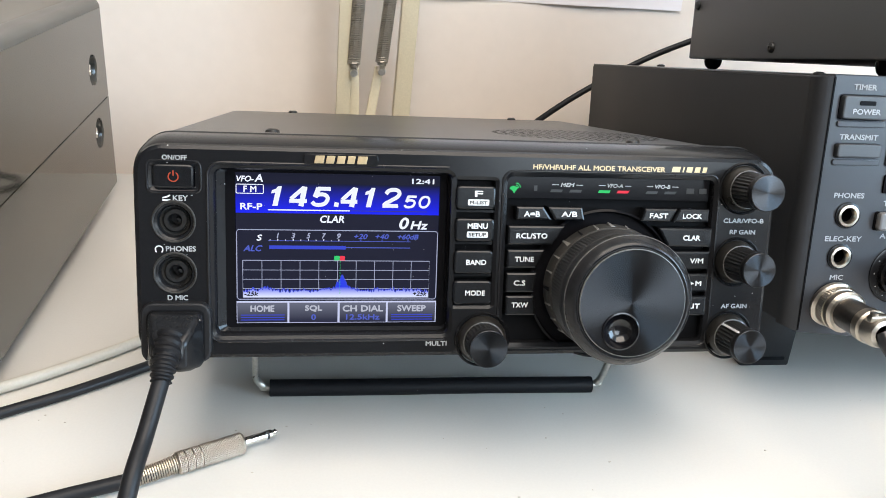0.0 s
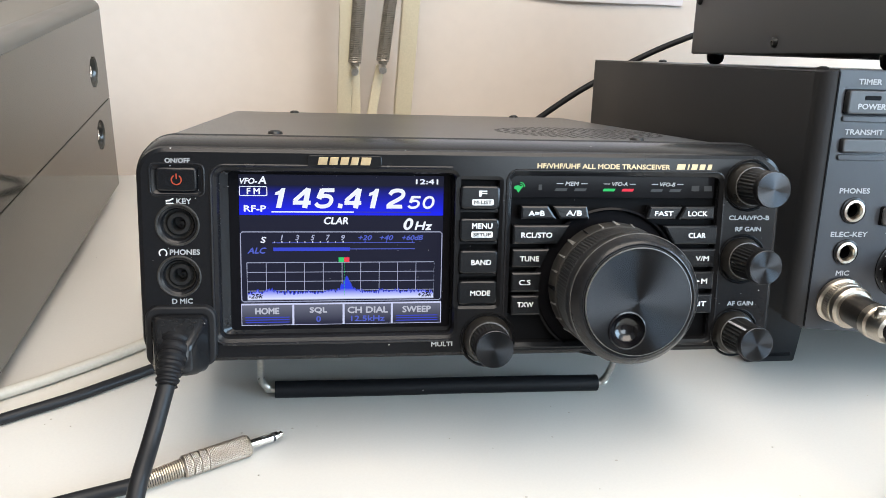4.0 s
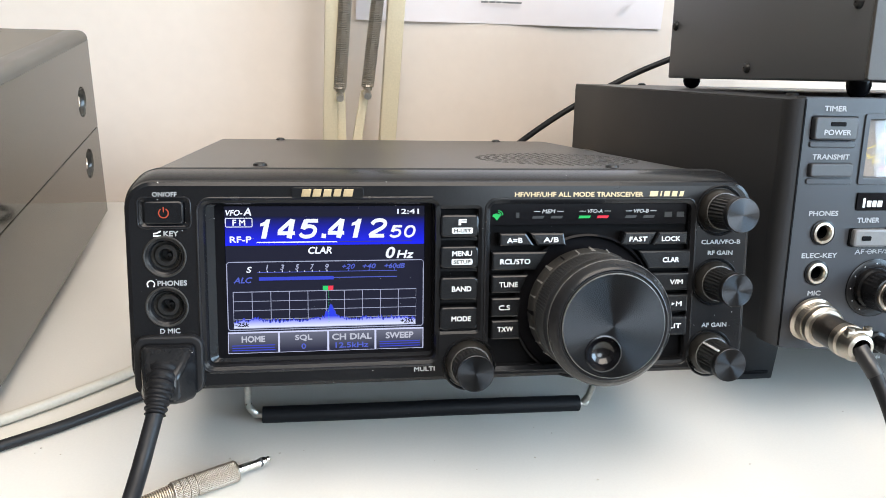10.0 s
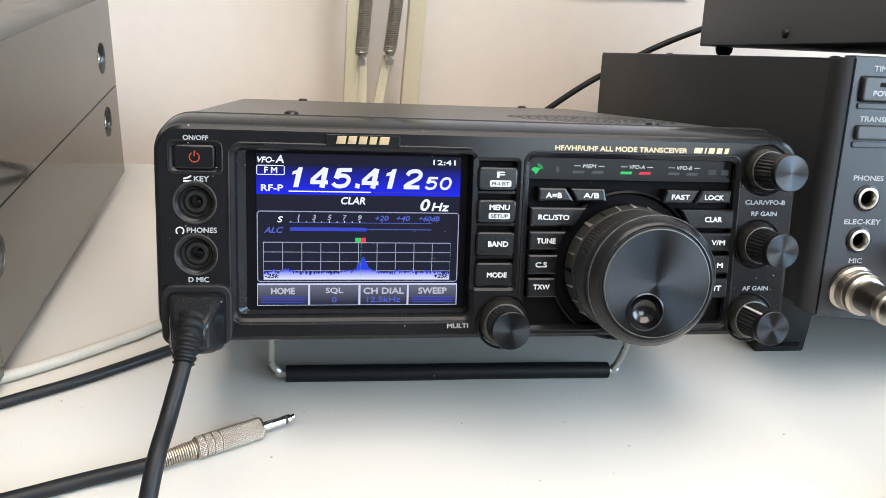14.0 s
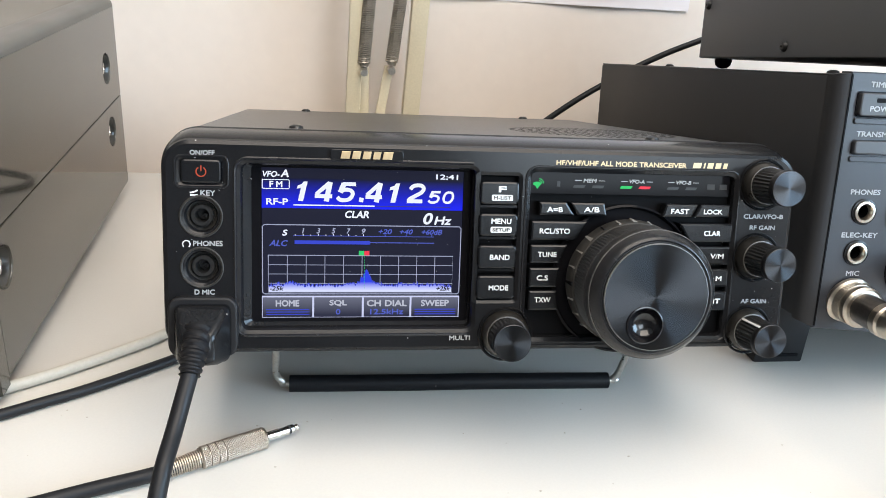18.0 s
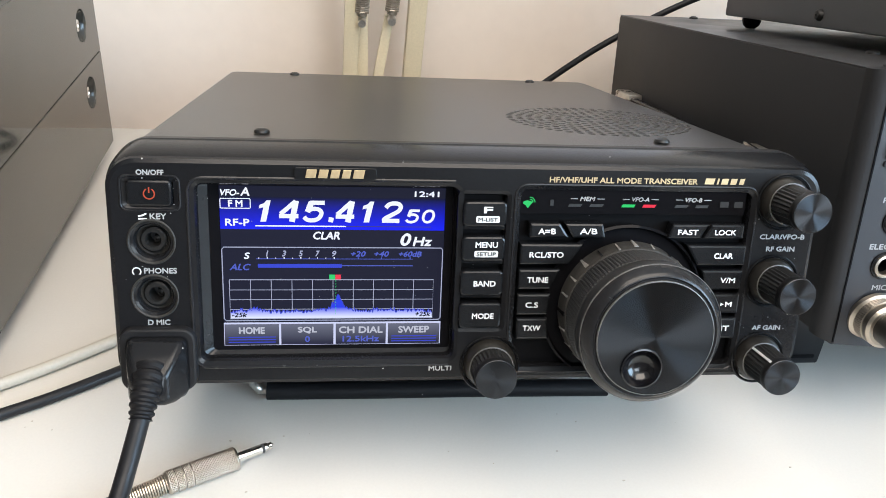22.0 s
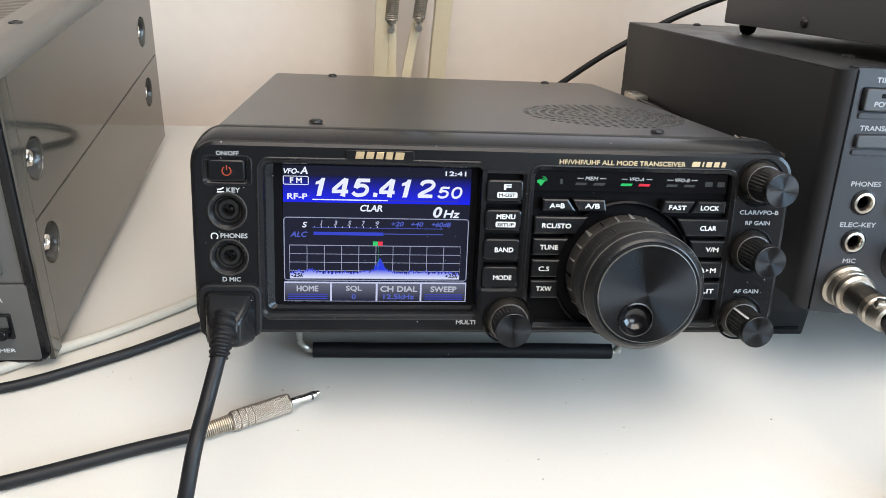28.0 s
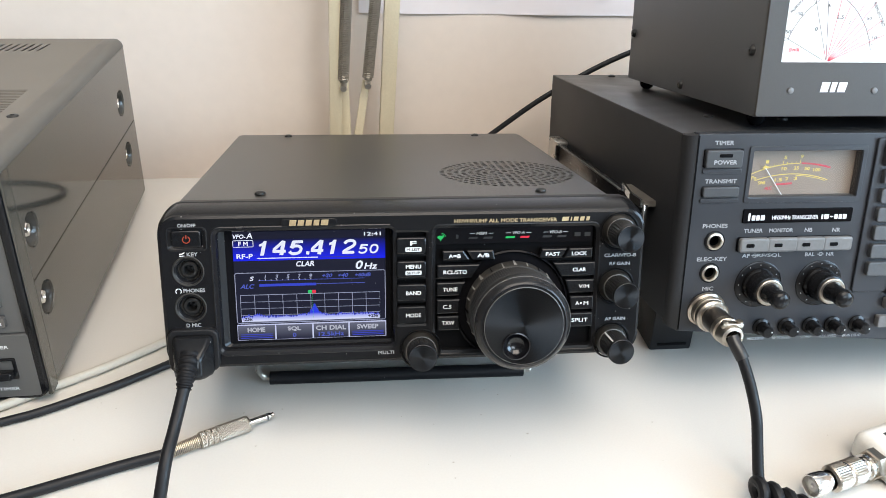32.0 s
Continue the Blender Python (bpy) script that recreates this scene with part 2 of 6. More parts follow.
M_BOOT = surf("grey_sleeve", (0.018, 0.018, 0.019), 0.3, vary=0.15, coarse=60, bump=0.03)
M_EDGEGLOSS = surf("glossy_black_edge", (0.012, 0.012, 0.013), 0.25, vary=0.2, coarse=200, bump=0.0, spec=0.3)
M_DIM = surf("unlit_marker", (0.0042, 0.0042, 0.0046), 0.4, vary=0.1, bump=0.0)
M_CREAM = surf("cream_enamel", (0.62, 0.545, 0.39), 0.36, vary=0.08, coarse=14, fine=800, bump=0.03)
M_BEIGE = surf("beige_cable_jacket", (0.42, 0.39, 0.33), 0.5, vary=0.08)
M_PAPER = surf("poster_paper", (0.73, 0.68, 0.685), 0.6, vary=0.05, coarse=11, fine=30, bump=0.02, spec=0.3)
M_IVORY = surf("ivory_plastic", (0.70, 0.69, 0.65), 0.35, vary=0.05)
M_DIALPAPER = surf("white_meter_card", (0.82, 0.82, 0.80), 0.6, vary=0.03, bump=0.0)
M_AMBERCARD = surf("bronze_meter_card", (0.235, 0.192, 0.158), 0.4, vary=0.08, bump=0.0)
M_YELLOW = surf("yellow_print", (0.68, 0.52, 0.12), 0.5, vary=0.05, bump=0.0)
M_NAVY = surf("dark_blue_display_glass", (0.012, 0.013, 0.028), 0.12, vary=0.1, bump=0.0)
M_PLASTIC_WHITE = surf("white_insulator", (0.75, 0.73, 0.68), 0.4, vary=0.04, bump=0.0)
M_GLASS = clear_glass("clear_pane")
G_WHITE = glow("lit_white", (0.82, 0.86, 1.0), 0.95)
G_BLUE = glow("lit_blue", (0.035, 0.06, 0.62), 0.9)
G_BLUETXT = glow("lit_blue_text", (0.09, 0.13, 0.62), 0.8)
G_LINE = glow("lit_pale_line", (0.55, 0.6, 0.85), 0.6)
G_GREEN = glow("lit_green", (0.03, 0.62, 0.16), 0.9)
G_RED = glow("lit_red", (0.85, 0.04, 0.08), 0.9)
G_ORANGE = glow("lit_power_symbol", (0.75, 0.12, 0.06), 0.6)
G_GREY = glow("lit_softkey", (0.62, 0.66, 0.92), 0.85)
G_SOFT = glow("lit_grey_text", (0.70, 0.73, 0.88), 0.62)
G_FAINT = glow("lit_dim_line", (0.05, 0.05, 0.18), 0.8)
G_BACK = glow("lcd_background", (0.011, 0.0125, 0.027), 0.9)
G_BACK.node_tree.nodes["Principled BSDF"].inputs["Roughness"].default_value = 0.1
for g in (G_BACK,):
    g.node_tree.nodes["Principled BSDF"].inputs["Specular IOR Level"].default_value = 0.12
    g.node_tree.nodes["Principled BSDF"].inputs["Base Color"].default_value = (0.004, 0.004, 0.006, 1)
G_BAND = glow_ramp("lcd_blue_band", (0.004, 0.006, 0.03), (0.005, 0.012, 0.80), 0.0290, 0.0190, 1.0)
G_SPECTRUM = glow_ramp("lcd_spectrum", (0.72, 0.77, 1.0), (0.02, 0.045, 0.80), -0.0117, -0.0082, 0.9)
G_KEYRAMP = glow_ramp("lcd_softkey", (0.02, 0.022, 0.05), (0.13, 0.14, 0.2), -0.0206, -0.0142, 0.9)

# ---- shapes ----
MM = 0.001
BACKSIDE = Matrix.Rotation(radians(90), 4, "X")


def part(name, bm, material, parent, label="", smooth=35):
    """Link a bmesh or mesh as one mesh object, under a thing or a part."""
    if isinstance(bm, bpy.types.Mesh):
        me = bm
        me.name = name
        smooth = min(smooth, 20)
    else:
        me = bpy.data.meshes.new(name)
        bm.to_mesh(me)
        bm.free()
    if smooth:
        for poly in me.polygons:
            poly.use_smooth = True
        me.set_sharp_from_angle(angle=radians(smooth))
    me.materials.clear()
    me.materials.append(material)
    ob = new(name, me)
    if parent:
        ob.parent = parent
    if label:
        ob["label"] = label
    return ob


def root(name, m, label, category, group="", kind=""):
    ob = new(name)
    ob.empty_display_size = 0.02
    ob.matrix_basis = m
    return tagged(ob, label, category, group, kind)


def box(x0, x1, y0, y1, z0, z1, bevel=0.0, seg=2):
    bm = bmesh.new()
    bmesh.ops.create_cube(bm, size=1)
    for v in bm.verts:
        v.co = (x0 + (v.co.x + 0.5) * (x1 - x0), y0 + (v.co.y + 0.5) * (y1 - y0), z0 + (v.co.z + 0.5) * (z1 - z0))
    if bevel:
        bmesh.ops.bevel(bm, geom=bm.edges[:], offset=bevel, segments=seg, affect="EDGES", profile=0.5)
    return bm


def rrect(x0, x1, z0, z1, r, n=5):
    pts = []
    for cx, cz, a in ((x1 - r, z1 - r, 0), (x0 + r, z1 - r, 90), (x0 + r, z0 + r, 180), (x1 - r, z0 + r, 270)):
        for i in range(n + 1):
            b = radians(a + 90 * i / n)
            pts.append((cx + r * math.cos(b), cz + r * math.sin(b)))
    return pts


def disc(cx, cz, r, n=24):
    return [(cx + r * math.cos(2 * math.pi * i / n), cz + r * math.sin(2 * math.pi * i / n)) for i in range(n)]


def from_curve(cu):
    ob = bpy.data.objects.new("tmp", cu)
    me = bpy.data.meshes.new_from_object(ob)
    bpy.data.objects.remove(ob)
    bpy.data.curves.remove(cu)
    bm = bmesh.new()
    bm.from_mesh(me)
    bmesh.ops.remove_doubles(bm, verts=bm.verts[:], dist=1e-6)
    bm.to_mesh(me)
    bm.free()
    return me


def plate(outer, holes, y0, y1, bevel=0.0):
    """A panel with real openings: outline and holes in x and z, front face at y0, back at y1."""
    cu = bpy.data.curves.new("tmp", "CURVE")
    cu.dimensions, cu.fill_mode = "2D", "BOTH"
    cu.extrude = max((y1 - y0) / 2 - bevel, 0)
    cu.bevel_depth, cu.bevel_resolution = bevel, 1
    for loop in (outer, *holes):
        sp = cu.splines.new("POLY")
        sp.points.add(len(loop) - 1)
        for q, (x, z) in zip(sp.points, loop):
            q.co = (x, z, 0, 1)
        sp.use_cyclic_u = True
    me = from_curve(cu)
    me.transform(Matrix.Translation((0, (y0 + y1) / 2, 0)) @ BACKSIDE)
    return me


def lathe(profile, n=32, centre=(0, 0, 0), way="-y", knurl=None):
    """Turn (radius, distance) pairs round an axis. knurl: (first, last profile index, depth[, diamond])."""
    bm = bmesh.new()
    rings = []
    for k, (r, h) in enumerate(profile):
        if r <= 1e-7:
            rings.append([bm.verts.new((0, -h, 0))])
            continue
        ring = []
        for i in range(n):
            a = 2 * math.pi * i / n
            q = r - (knurl[2] if knurl and knurl[0] <= k <= knurl[1] and ((i + k) % 3 == 0 or (i - k) % 3 == 0 if len(knurl) > 3 else i % 2) else 0)
            ring.append(bm.verts.new((q * math.cos(a), -h, q * math.sin(a))))
        rings.append(ring)
    for a, b in zip(rings, rings[1:]):
        if len(a) == 1 and len(b) == 1:
            continue
        for i in range(n):
            j = (i + 1) % n
            if len(a) == 1:
                bm.faces.new((a[0], b[j], b[i]))
            elif len(b) == 1:
                bm.faces.new((a[i], a[j], b[0]))
            else:
                bm.faces.new((a[i], a[j], b[j], b[i]))
    bmesh.ops.recalc_face_normals(bm, faces=bm.faces[:])
    turn = {"-y": Matrix.Identity(4), "+z": Matrix.Rotation(radians(-90), 4, "X"), "+x": Matrix.Rotation(radians(90), 4, "Z"),
            "-x": Matrix.Rotation(radians(-90), 4, "Z"), "+y": Matrix.Rotation(radians(180), 4, "Z"),
            "-z": Matrix.Rotation(radians(90), 4, "X")}[way]
    bm.transform(Matrix.Translation(centre) @ turn)
    return bm


def glide(points, steps=8):
    """Points on a smooth curve through the given ones."""
    p = [Vector(q) for q in points]
    p = [2 * p[0] - p[1], *p, 2 * p[-1] - p[-2]]
    out = []
    for a, b, c, d in zip(p, p[1:], p[2:], p[3:]):
        for i in range(steps):
            t = i / steps
            out.append(0.5 * (2 * b + (c - a) * t + (2 * a - 5 * b + 4 * c - d) * t * t + (3 * b - a - 3 * c + d) * t ** 3))
    return out + [p[-2]]


def tube(points, r, n=12, radii=None):
    """A round bar along points, with flat ends."""
    bm = bmesh.new()
    pts = [Vector(q) for q in points]
    side, rings = None, []
    for i, q in enumerate(pts):
        t = (pts[min(i + 1, len(pts) - 1)] - pts[max(i - 1, 0)]).normalized()
        if side is None:
            side = t.cross(Vector((0.13, 0.2, 1))).normalized()
        side = (side - side.dot(t) * t).normalized()
        up = t.cross(side)
        rad = radii[i] if radii else r
        rings.append([bm.verts.new(q + rad * (math.cos(2 * math.pi * k / n) * side + math.sin(2 * math.pi * k / n) * up)) for k in range(n)])
    for a, b in zip(rings, rings[1:]):
        for k in range(n):
            bm.faces.new((a[k], a[(k + 1) % n], b[(k + 1) % n], b[k]))
    bm.faces.new(rings[0][::-1]), bm.faces.new(rings[-1])
    bmesh.ops.recalc_face_normals(bm, faces=bm.faces[:])
    return bm


def strip(points, width, y=0.0):
    """A flat printed line through points (x, z), facing the front."""
    bm = bmesh.new()
    pts = [Vector(q) for q in points]
    rows = []
    for i, q in enumerate(pts):
        t = (pts[min(i + 1, len(pts) - 1)] - pts[max(i - 1, 0)]).normalized()
        nrm = Vector((-t.y, t.x)) * width / 2
        rows.append((bm.verts.new((q.x - nrm.x, y, q.y - nrm.y)), bm.verts.new((q.x + nrm.x, y, q.y + nrm.y))))
    for (a, b), (c, d) in zip(rows, rows[1:]):
        bm.faces.new((a, c, d, b))
    return bm


def flat(pts, y):
    bm = bmesh.new()
    bm.faces.new([bm.verts.new((x, y, z)) for x, z in pts])
    return bm


def arc(cx, cz, r, a0, a1, n=24):
    return [(cx + r * math.cos(radians(a0 + (a1 - a0) * i / n)), cz + r * math.sin(radians(a0 + (a1 - a0) * i / n))) for i in range(n + 1)]


def letters(body, x0, x1, zc, h, y, bold=0.042, slant=0.0):
    """Printed words, fitted to the width x0 to x1 and the height h, facing the front. bold: extra stroke, as a share of the height."""
    cu = bpy.data.curves.new("tmp", "FONT")
    cu.body, cu.shear, cu.resolution_u = body, slant, 3
    me = from_curve(cu)
    xs, zs = [v.co.x for v in me.vertices], [v.co.y for v in me.vertices]
    a, b, c, d = min(xs), max(xs), min(zs), max(zs)
    e = bold * h
    bm = bmesh.new()
    for k, (sx_, sz_) in enumerate(((0, 0), (-e, 0), (e, 0), (0, e), (0, -e))):
        moved_ = me.copy()
        for v in moved_.vertices:
            v.co = (x0 + e + (v.co.x - a) / (b - a) * (x1 - x0 - 2 * e) + sx_, y - k * 0.000012, zc + ((v.co.y - c) / (d - c) - 0.5) * (h - 2 * e) + sz_)
        bm.from_mesh(moved_)
        bpy.data.meshes.remove(moved_)
    bm.to_mesh(me)
    bm.free()
    return me


def legend(body, x0, x1, zc, h, y, parent, material=None, **kw):
    return part("legend", letters(body, x0, x1, zc, h, y, **kw), material or M_INK, parent, smooth=0)


def moved(bm, m):
    bm.transform(m)
    return bm


def joined(*bms):
    out = bmesh.new()
    for b in bms:
        me = bpy.data.meshes.new("tmp")
        b.to_mesh(me)
        b.free()
        out.from_mesh(me)
        bpy.data.meshes.remove(me)
    return out


# ---- room ----
WALL_Y = 0.404
desk = root("desk", pose(0, 0, 0), "white laminate desk with a pale edge, specks of dust on it", "desk")
part("tabletop", box(-1.0, 1.1, -0.36, 0.356, -0.025, 0.0, 0.0015), M_DESK, desk)
for lx in (-0.94, 1.0):
    for ly in (-0.3, 0.29):
        part("leg", box(lx, lx + 0.045, ly, ly + 0.045, -0.74, -0.0255, 0.002), M_EDGE, desk)


def structure(name, bm, material, label):
    return tagged(part(name, bm, material, None, smooth=0), label, kind="structure")


structure("wall_north", box(-1.9, 1.5, WALL_Y, WALL_Y + 0.1, -0.74, 1.5), M_WALL, "cream painted wall behind the desk")
# added out of view; its dark tone keeps haze off the radio panel
structure("wall_west", box(-1.9, -1.8, -2.3, WALL_Y - 0.001, -0.74, 1.5), M_DARKWALL, "unseen dark wall, added to dim reflections")
structure("floor", box(-1.9, 1.5, -2.4, WALL_Y + 0.1, -0.84, -0.742), M_FLOOR, "brown floor boards")


def wall_with_opening(name, outer, hole, y0, y1, m, material, label):
    me = plate(outer, [hole], y0, y1)
    me.transform(m)
    return structure(name, me, material, label)


# unseen wall, opened only to hold the added fill lamp
wall_with_opening("wall_south", [(-1.9, -0.74), (1.5, -0.74), (1.5, 1.5), (-1.9, 1.5)], [(0.48, 0.46), (1.42, 0.46), (1.42, 1.30), (0.48, 1.30)],
                 -2.4, -2.302, Matrix.Identity(4), M_DARKWALL, "unseen dark wall with an opening added for back light")
# unseen ceiling, opened only so the added overhead lamp shines through
wall_with_opening("ceiling", [(-1.9, -2.4), (1.5, -2.4), (1.5, 0.504), (-1.9, 0.504)], [(-0.51, -1.57), (0.83, -1.57), (0.83, -0.13), (-0.51, -0.13)],
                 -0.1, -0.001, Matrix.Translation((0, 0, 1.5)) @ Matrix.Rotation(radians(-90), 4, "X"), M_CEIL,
                 "unseen white ceiling with an opening added for overhead light")

wall_with_opening("wall_east", [(-2.3, -0.74), (0.403, -0.74), (0.403, 1.5), (-2.3, 1.5)], [(-1.49, 0.15), (-0.35, 0.15), (-0.35, 1.09), (-1.49, 1.09)],
                 -1.5, -1.4, Matrix.Rotation(radians(90), 4, "Z"), M_WALL, "cream wall with a window beside the desk")

# poster on the wall
poster = root("poster", pose(0, WALL_Y, 0), "pale lilac-white poster with one small line of print, on wall", "poster")
bm = bmesh.new()
bmesh.ops.create_grid(bm, x_segments=36, y_segments=40, size=0.5)
for v in bm.verts:
    x, z = 0.0095 + (v.co.x + 0.5) * 0.2595, 0.138 + (v.co.y + 0.5) * 0.382
    v.co = (x, -0.0022 - 0.0010 * math.sin(31 * x + 9 * z) - 0.0007 * math.sin(57 * x - 24 * z + 1.0), z)
bmesh.ops.solidify(bm, geom=bm.faces[:], thickness=0.0002)
part("sheet", bm, M_PAPER, poster, "gently waved paper")
for x0, x1 in ((0.1105, 0.1165), (0.1175, 0.1225), (0.1232, 0.1275), (0.1283, 0.1445)):
    part("caption", flat([(x0, 0.1547), (x1, 0.1547), (x1, 0.1561), (x0, 0.1561)], -0.0043), M_IKEY, poster, "small line of print", smooth=0)

# ---- transceiver with the lit screen ----
TILT = 14.0
radio = root("radio_transceiver", pose(0, 0, 0.0859, -TILT, 0, 0), "black radio transceiver with lit blue screen on a wire stand", "radio")


def mm(*v):
    return [q * MM for q in v]


# front panel with its openings
SCREEN_HOLE = rrect(*mm(-65, 20.5, -26, 35.8), 4 * MM)
KEY_HOLE = rrect(*mm(18.6, 36, -15, 33.5), 2 * MM)
CTRL_HOLE = rrect(*mm(37.8, 119.6, -29.5, 35.2), 3.5 * MM)
PWR_HOLE = rrect(*mm(-84.8, -68.4, 26.4, 36.0), 1.6 * MM)
JACKS = (("key", -76.9, 15.9), ("phones", -76.8, -2.0))
holes = [SCREEN_HOLE, KEY_HOLE, CTRL_HOLE, PWR_HOLE] + [disc(x * MM, z * MM, 7.0 * MM, 28) for _, x, z in JACKS]
part("front_panel", plate(rrect(*mm(-88.2, 141.2, -31.2, 40.6), 8 * MM, 8), holes, -0.0004, 0.0125, 0.0018), M_BLACK, radio)
part("panel_rim", plate(rrect(*mm(-88.6, 141.8, -31.8, 44.0), 9.5 * MM, 8), [rrect(*mm(-80, 130, -25, 36), 3 * MM)], 0.0112, 0.0198, 0.0022), M_SATIN, radio)

# rounded shoulder from the panel face back to the rim
bm = bmesh.new()
rings = []
for y, grow, up, r in ((0.0006, 0.2, 0.3, 9.0), (0.0014, 1.1, 1.1, 9.6), (0.0030, 1.9, 2.1, 10.4), (0.0060, 2.3, 3.3, 11.0), (0.0100, 2.4, 4.2, 11.4), (0.0125, 2.4, 4.6, 11.6)):
    rings.append([bm.verts.new((x, y, z)) for x, z in rrect(*mm(-88.4 - grow, 141.4 + grow, -31.4 - grow, 41.2 + up), r * MM, 10)])
for a, b in zip(rings, rings[1:]):
    for i in range(len(a)):
        bm.faces.new((a[i], a[(i + 1) % len(a)], b[(i + 1) % len(a)], b[i]))
bmesh.ops.recalc_face_normals(bm, faces=bm.faces[:])
part("panel_shoulder", bm, M_BLACK, radio, "smooth rounded panel edge", smooth=60)

# cabinet: top cover with speaker holes, sides, back
top_holes = []
for k in range(1, 10):
    for i in range(6 * k):
        a = 2 * math.pi * (i + 0.5 * (k % 2)) / (6 * k)
        top_holes.append(disc(89 * MM + 4.15 * k * MM * math.cos(a), 83 * MM + 4.15 * k * MM * math.sin(a), 1.62 * MM, 10))
cover = plate([(x * MM, y * MM) for x, y in ((-82.6, 20.9), (129.6, 20.9), (128.5, 236), (126.5, 243), (-81.0, 243), (-82.6, 239))], top_holes, -0.0006, 0.0001)
cover.transform(Matrix.Translation((0, 0, 43.9 * MM)) @ Matrix.Rotation(radians(2.1), 4, "X") @ Matrix.Rotation(radians(-90), 4, "X"))
part("top_cover", cover, M_TOP, radio, "dark grey steel cover with round speaker grille", smooth=0)


def prism(profile, y0, y1, lift=0.0):
    """A shape with the given outline in x and z, drawn out from y0 to y1, rising by lift."""
    bm = bmesh.new()
    a = [bm.verts.new((x, y0, z)) for x, z in profile]
    b = [bm.verts.new((x, y1, z + lift)) for x, z in profile]
    n = len(profile)
    for i in range(n):
        bm.faces.new((a[i], a[(i + 1) % n], b[(i + 1) % n], b[i]))
    bm.faces.new(a[::-1]), bm.faces.new(b)
    bmesh.ops.recalc_face_normals(bm, faces=bm.faces[:])
    return bm


RISE = math.tan(radians(2.0))
part("cabinet_body", prism([(x * MM, z * MM) for x, z in ((-88, -29.6), (139, -29.6), (139, 37.5), (130.4, 43.0), (128.6, 43.5), (-82.4, 43.5), (-84.6, 42.8), (-86.6, 41.2), (-87.7, 38.6), (-88, 36))], 0.021, 0.246, 0.225 * RISE),
     M_TOP, radio)
# black sheet put in as shade, so the speaker holes look dark
part("speaker_hole_shade", prism([(x * MM, (43.1 + 45 * RISE) * MM) for x, z in ((48, 0), (130, 0))] + [(x * MM, (43.05 + 45 * RISE) * MM) for x in (130, 48)], 0.042, 0.124, 0.082 * RISE), M_VOID, radio, "black sheet added as shade behind the speaker holes")
for x, y in ((-45.9, 33), (-46.1, 234), (93.7, 233), (97.3, 31)):
    z = 44.9 + y * RISE
    part("cover_screw", lathe([(0, 1.5 * MM), (1.6 * MM, 1.5 * MM), (2.6 * MM, 0.9 * MM), (2.9 * MM, 0)], 16, (x * MM, y * MM, z * MM), "+z"), M_BLACKMETAL, radio)
for x in (-70, 120):
    part("rear_foot", lathe([(0, 8 * MM), (6 * MM, 8 * MM), (7 * MM, 6 * MM), (7.5 * MM, 0)], 20, (x * MM, 0.205, -22.6 * MM), "-z"), M_RUBBER, radio)

# wire stand with a foam sleeve
inv = radio.matrix_basis.inverted()


def local(pts):
    return [inv @ Vector(q) for q in pts]


bail = part("wire_stand", tube(local(glide([(-0.0540, 0.030, 0.050), (-0.0548, 0.042, 0.022), (-0.0552, 0.0465, 0.0105), (-0.052, 0.048, 0.0055), (-0.046, 0.0485, 0.0042),
            (0.03, 0.0475, 0.0042), (0.0965, 0.0465, 0.0042), (0.1008, 0.0460, 0.0056), (0.1027, 0.0448, 0.0102), (0.1028, 0.040, 0.022), (0.1020, 0.028, 0.048)], 6)), 0.0016, 12), M_BRACKET, radio, "bent chrome wire")
part("foam_sleeve", tube(local(glide([(-0.0495, 0.0483, 0.0042), (0.0, 0.0479, 0.0040), (0.04, 0.0475, 0.0042), (0.0985, 0.0465, 0.0042)], 10)), 0.0038, 14), M_RUBBER, bail, "black foam tube")

# screen, 320 by 240 units
SX0, SX1, SZ1, SZ0, SY = -57.0 * MM, 15.2 * MM, 32.6 * MM, -21.6 * MM, 6.2 * MM
part("screen_bezel", plate(rrect(*mm(-66, 21.5, -27, 36.8), 2 * MM), [rrect(SX0 - 0.0002, SX1 + 0.0002, SZ0 - 0.0002, SZ1 + 0.0002, 0.0004)], SY - 0.0003, SY + 0.002), M_GLOSS, radio)
# sloped surround between the panel edge and the glass
bm = bmesh.new()
outer, inner = rrect(*mm(-65.2, 20.7, -26.2, 36.0), 4 * MM, 4), rrect(*mm(-60.4, 18.2, -23.0, 33.6), 1.2 * MM, 4)
a = [bm.verts.new((x, 0.0022, z)) for x, z in outer]
b = [bm.verts.new((x, SY - 0.0002, z)) for x, z in inner]
for i in range(len(a)):
    j = (i + 1) % len(a)
    bm.faces.new((a[i], b[i], b[j], a[j]))
part("screen_surround", bm, M_BLACK, radio, "glossy sloped surround")
screen = part("screen", box(SX0, SX1, SY - 0.0002, SY + 0.003, SZ0, SZ1), G_BACK, radio, "lit colour display showing a frequency and spectrum", smooth=0)
UX, UZ = (SX1 - SX0) / 320, (SZ1 - SZ0) / 240


def sx(u):
    return SX0 + u * UX


def sz(v):
    return SZ1 - v * UZ


def srect(name, u0, u1, v0, v1, material, layer=1):
    return part(name, flat([(sx(u0), sz(v1)), (sx(u1), sz(v1)), (sx(u1), sz(v0)), (sx(u0), sz(v0))], SY - 0.0002 - 0.00006 * layer), material, screen, smooth=0)


def sline(name, pts, w, material, layer=2):
    return part(name, strip([(sx(u), sz(v)) for u, v in pts], w * UZ, SY - 0.0002 - 0.00006 * layer), material, screen, smooth=0)


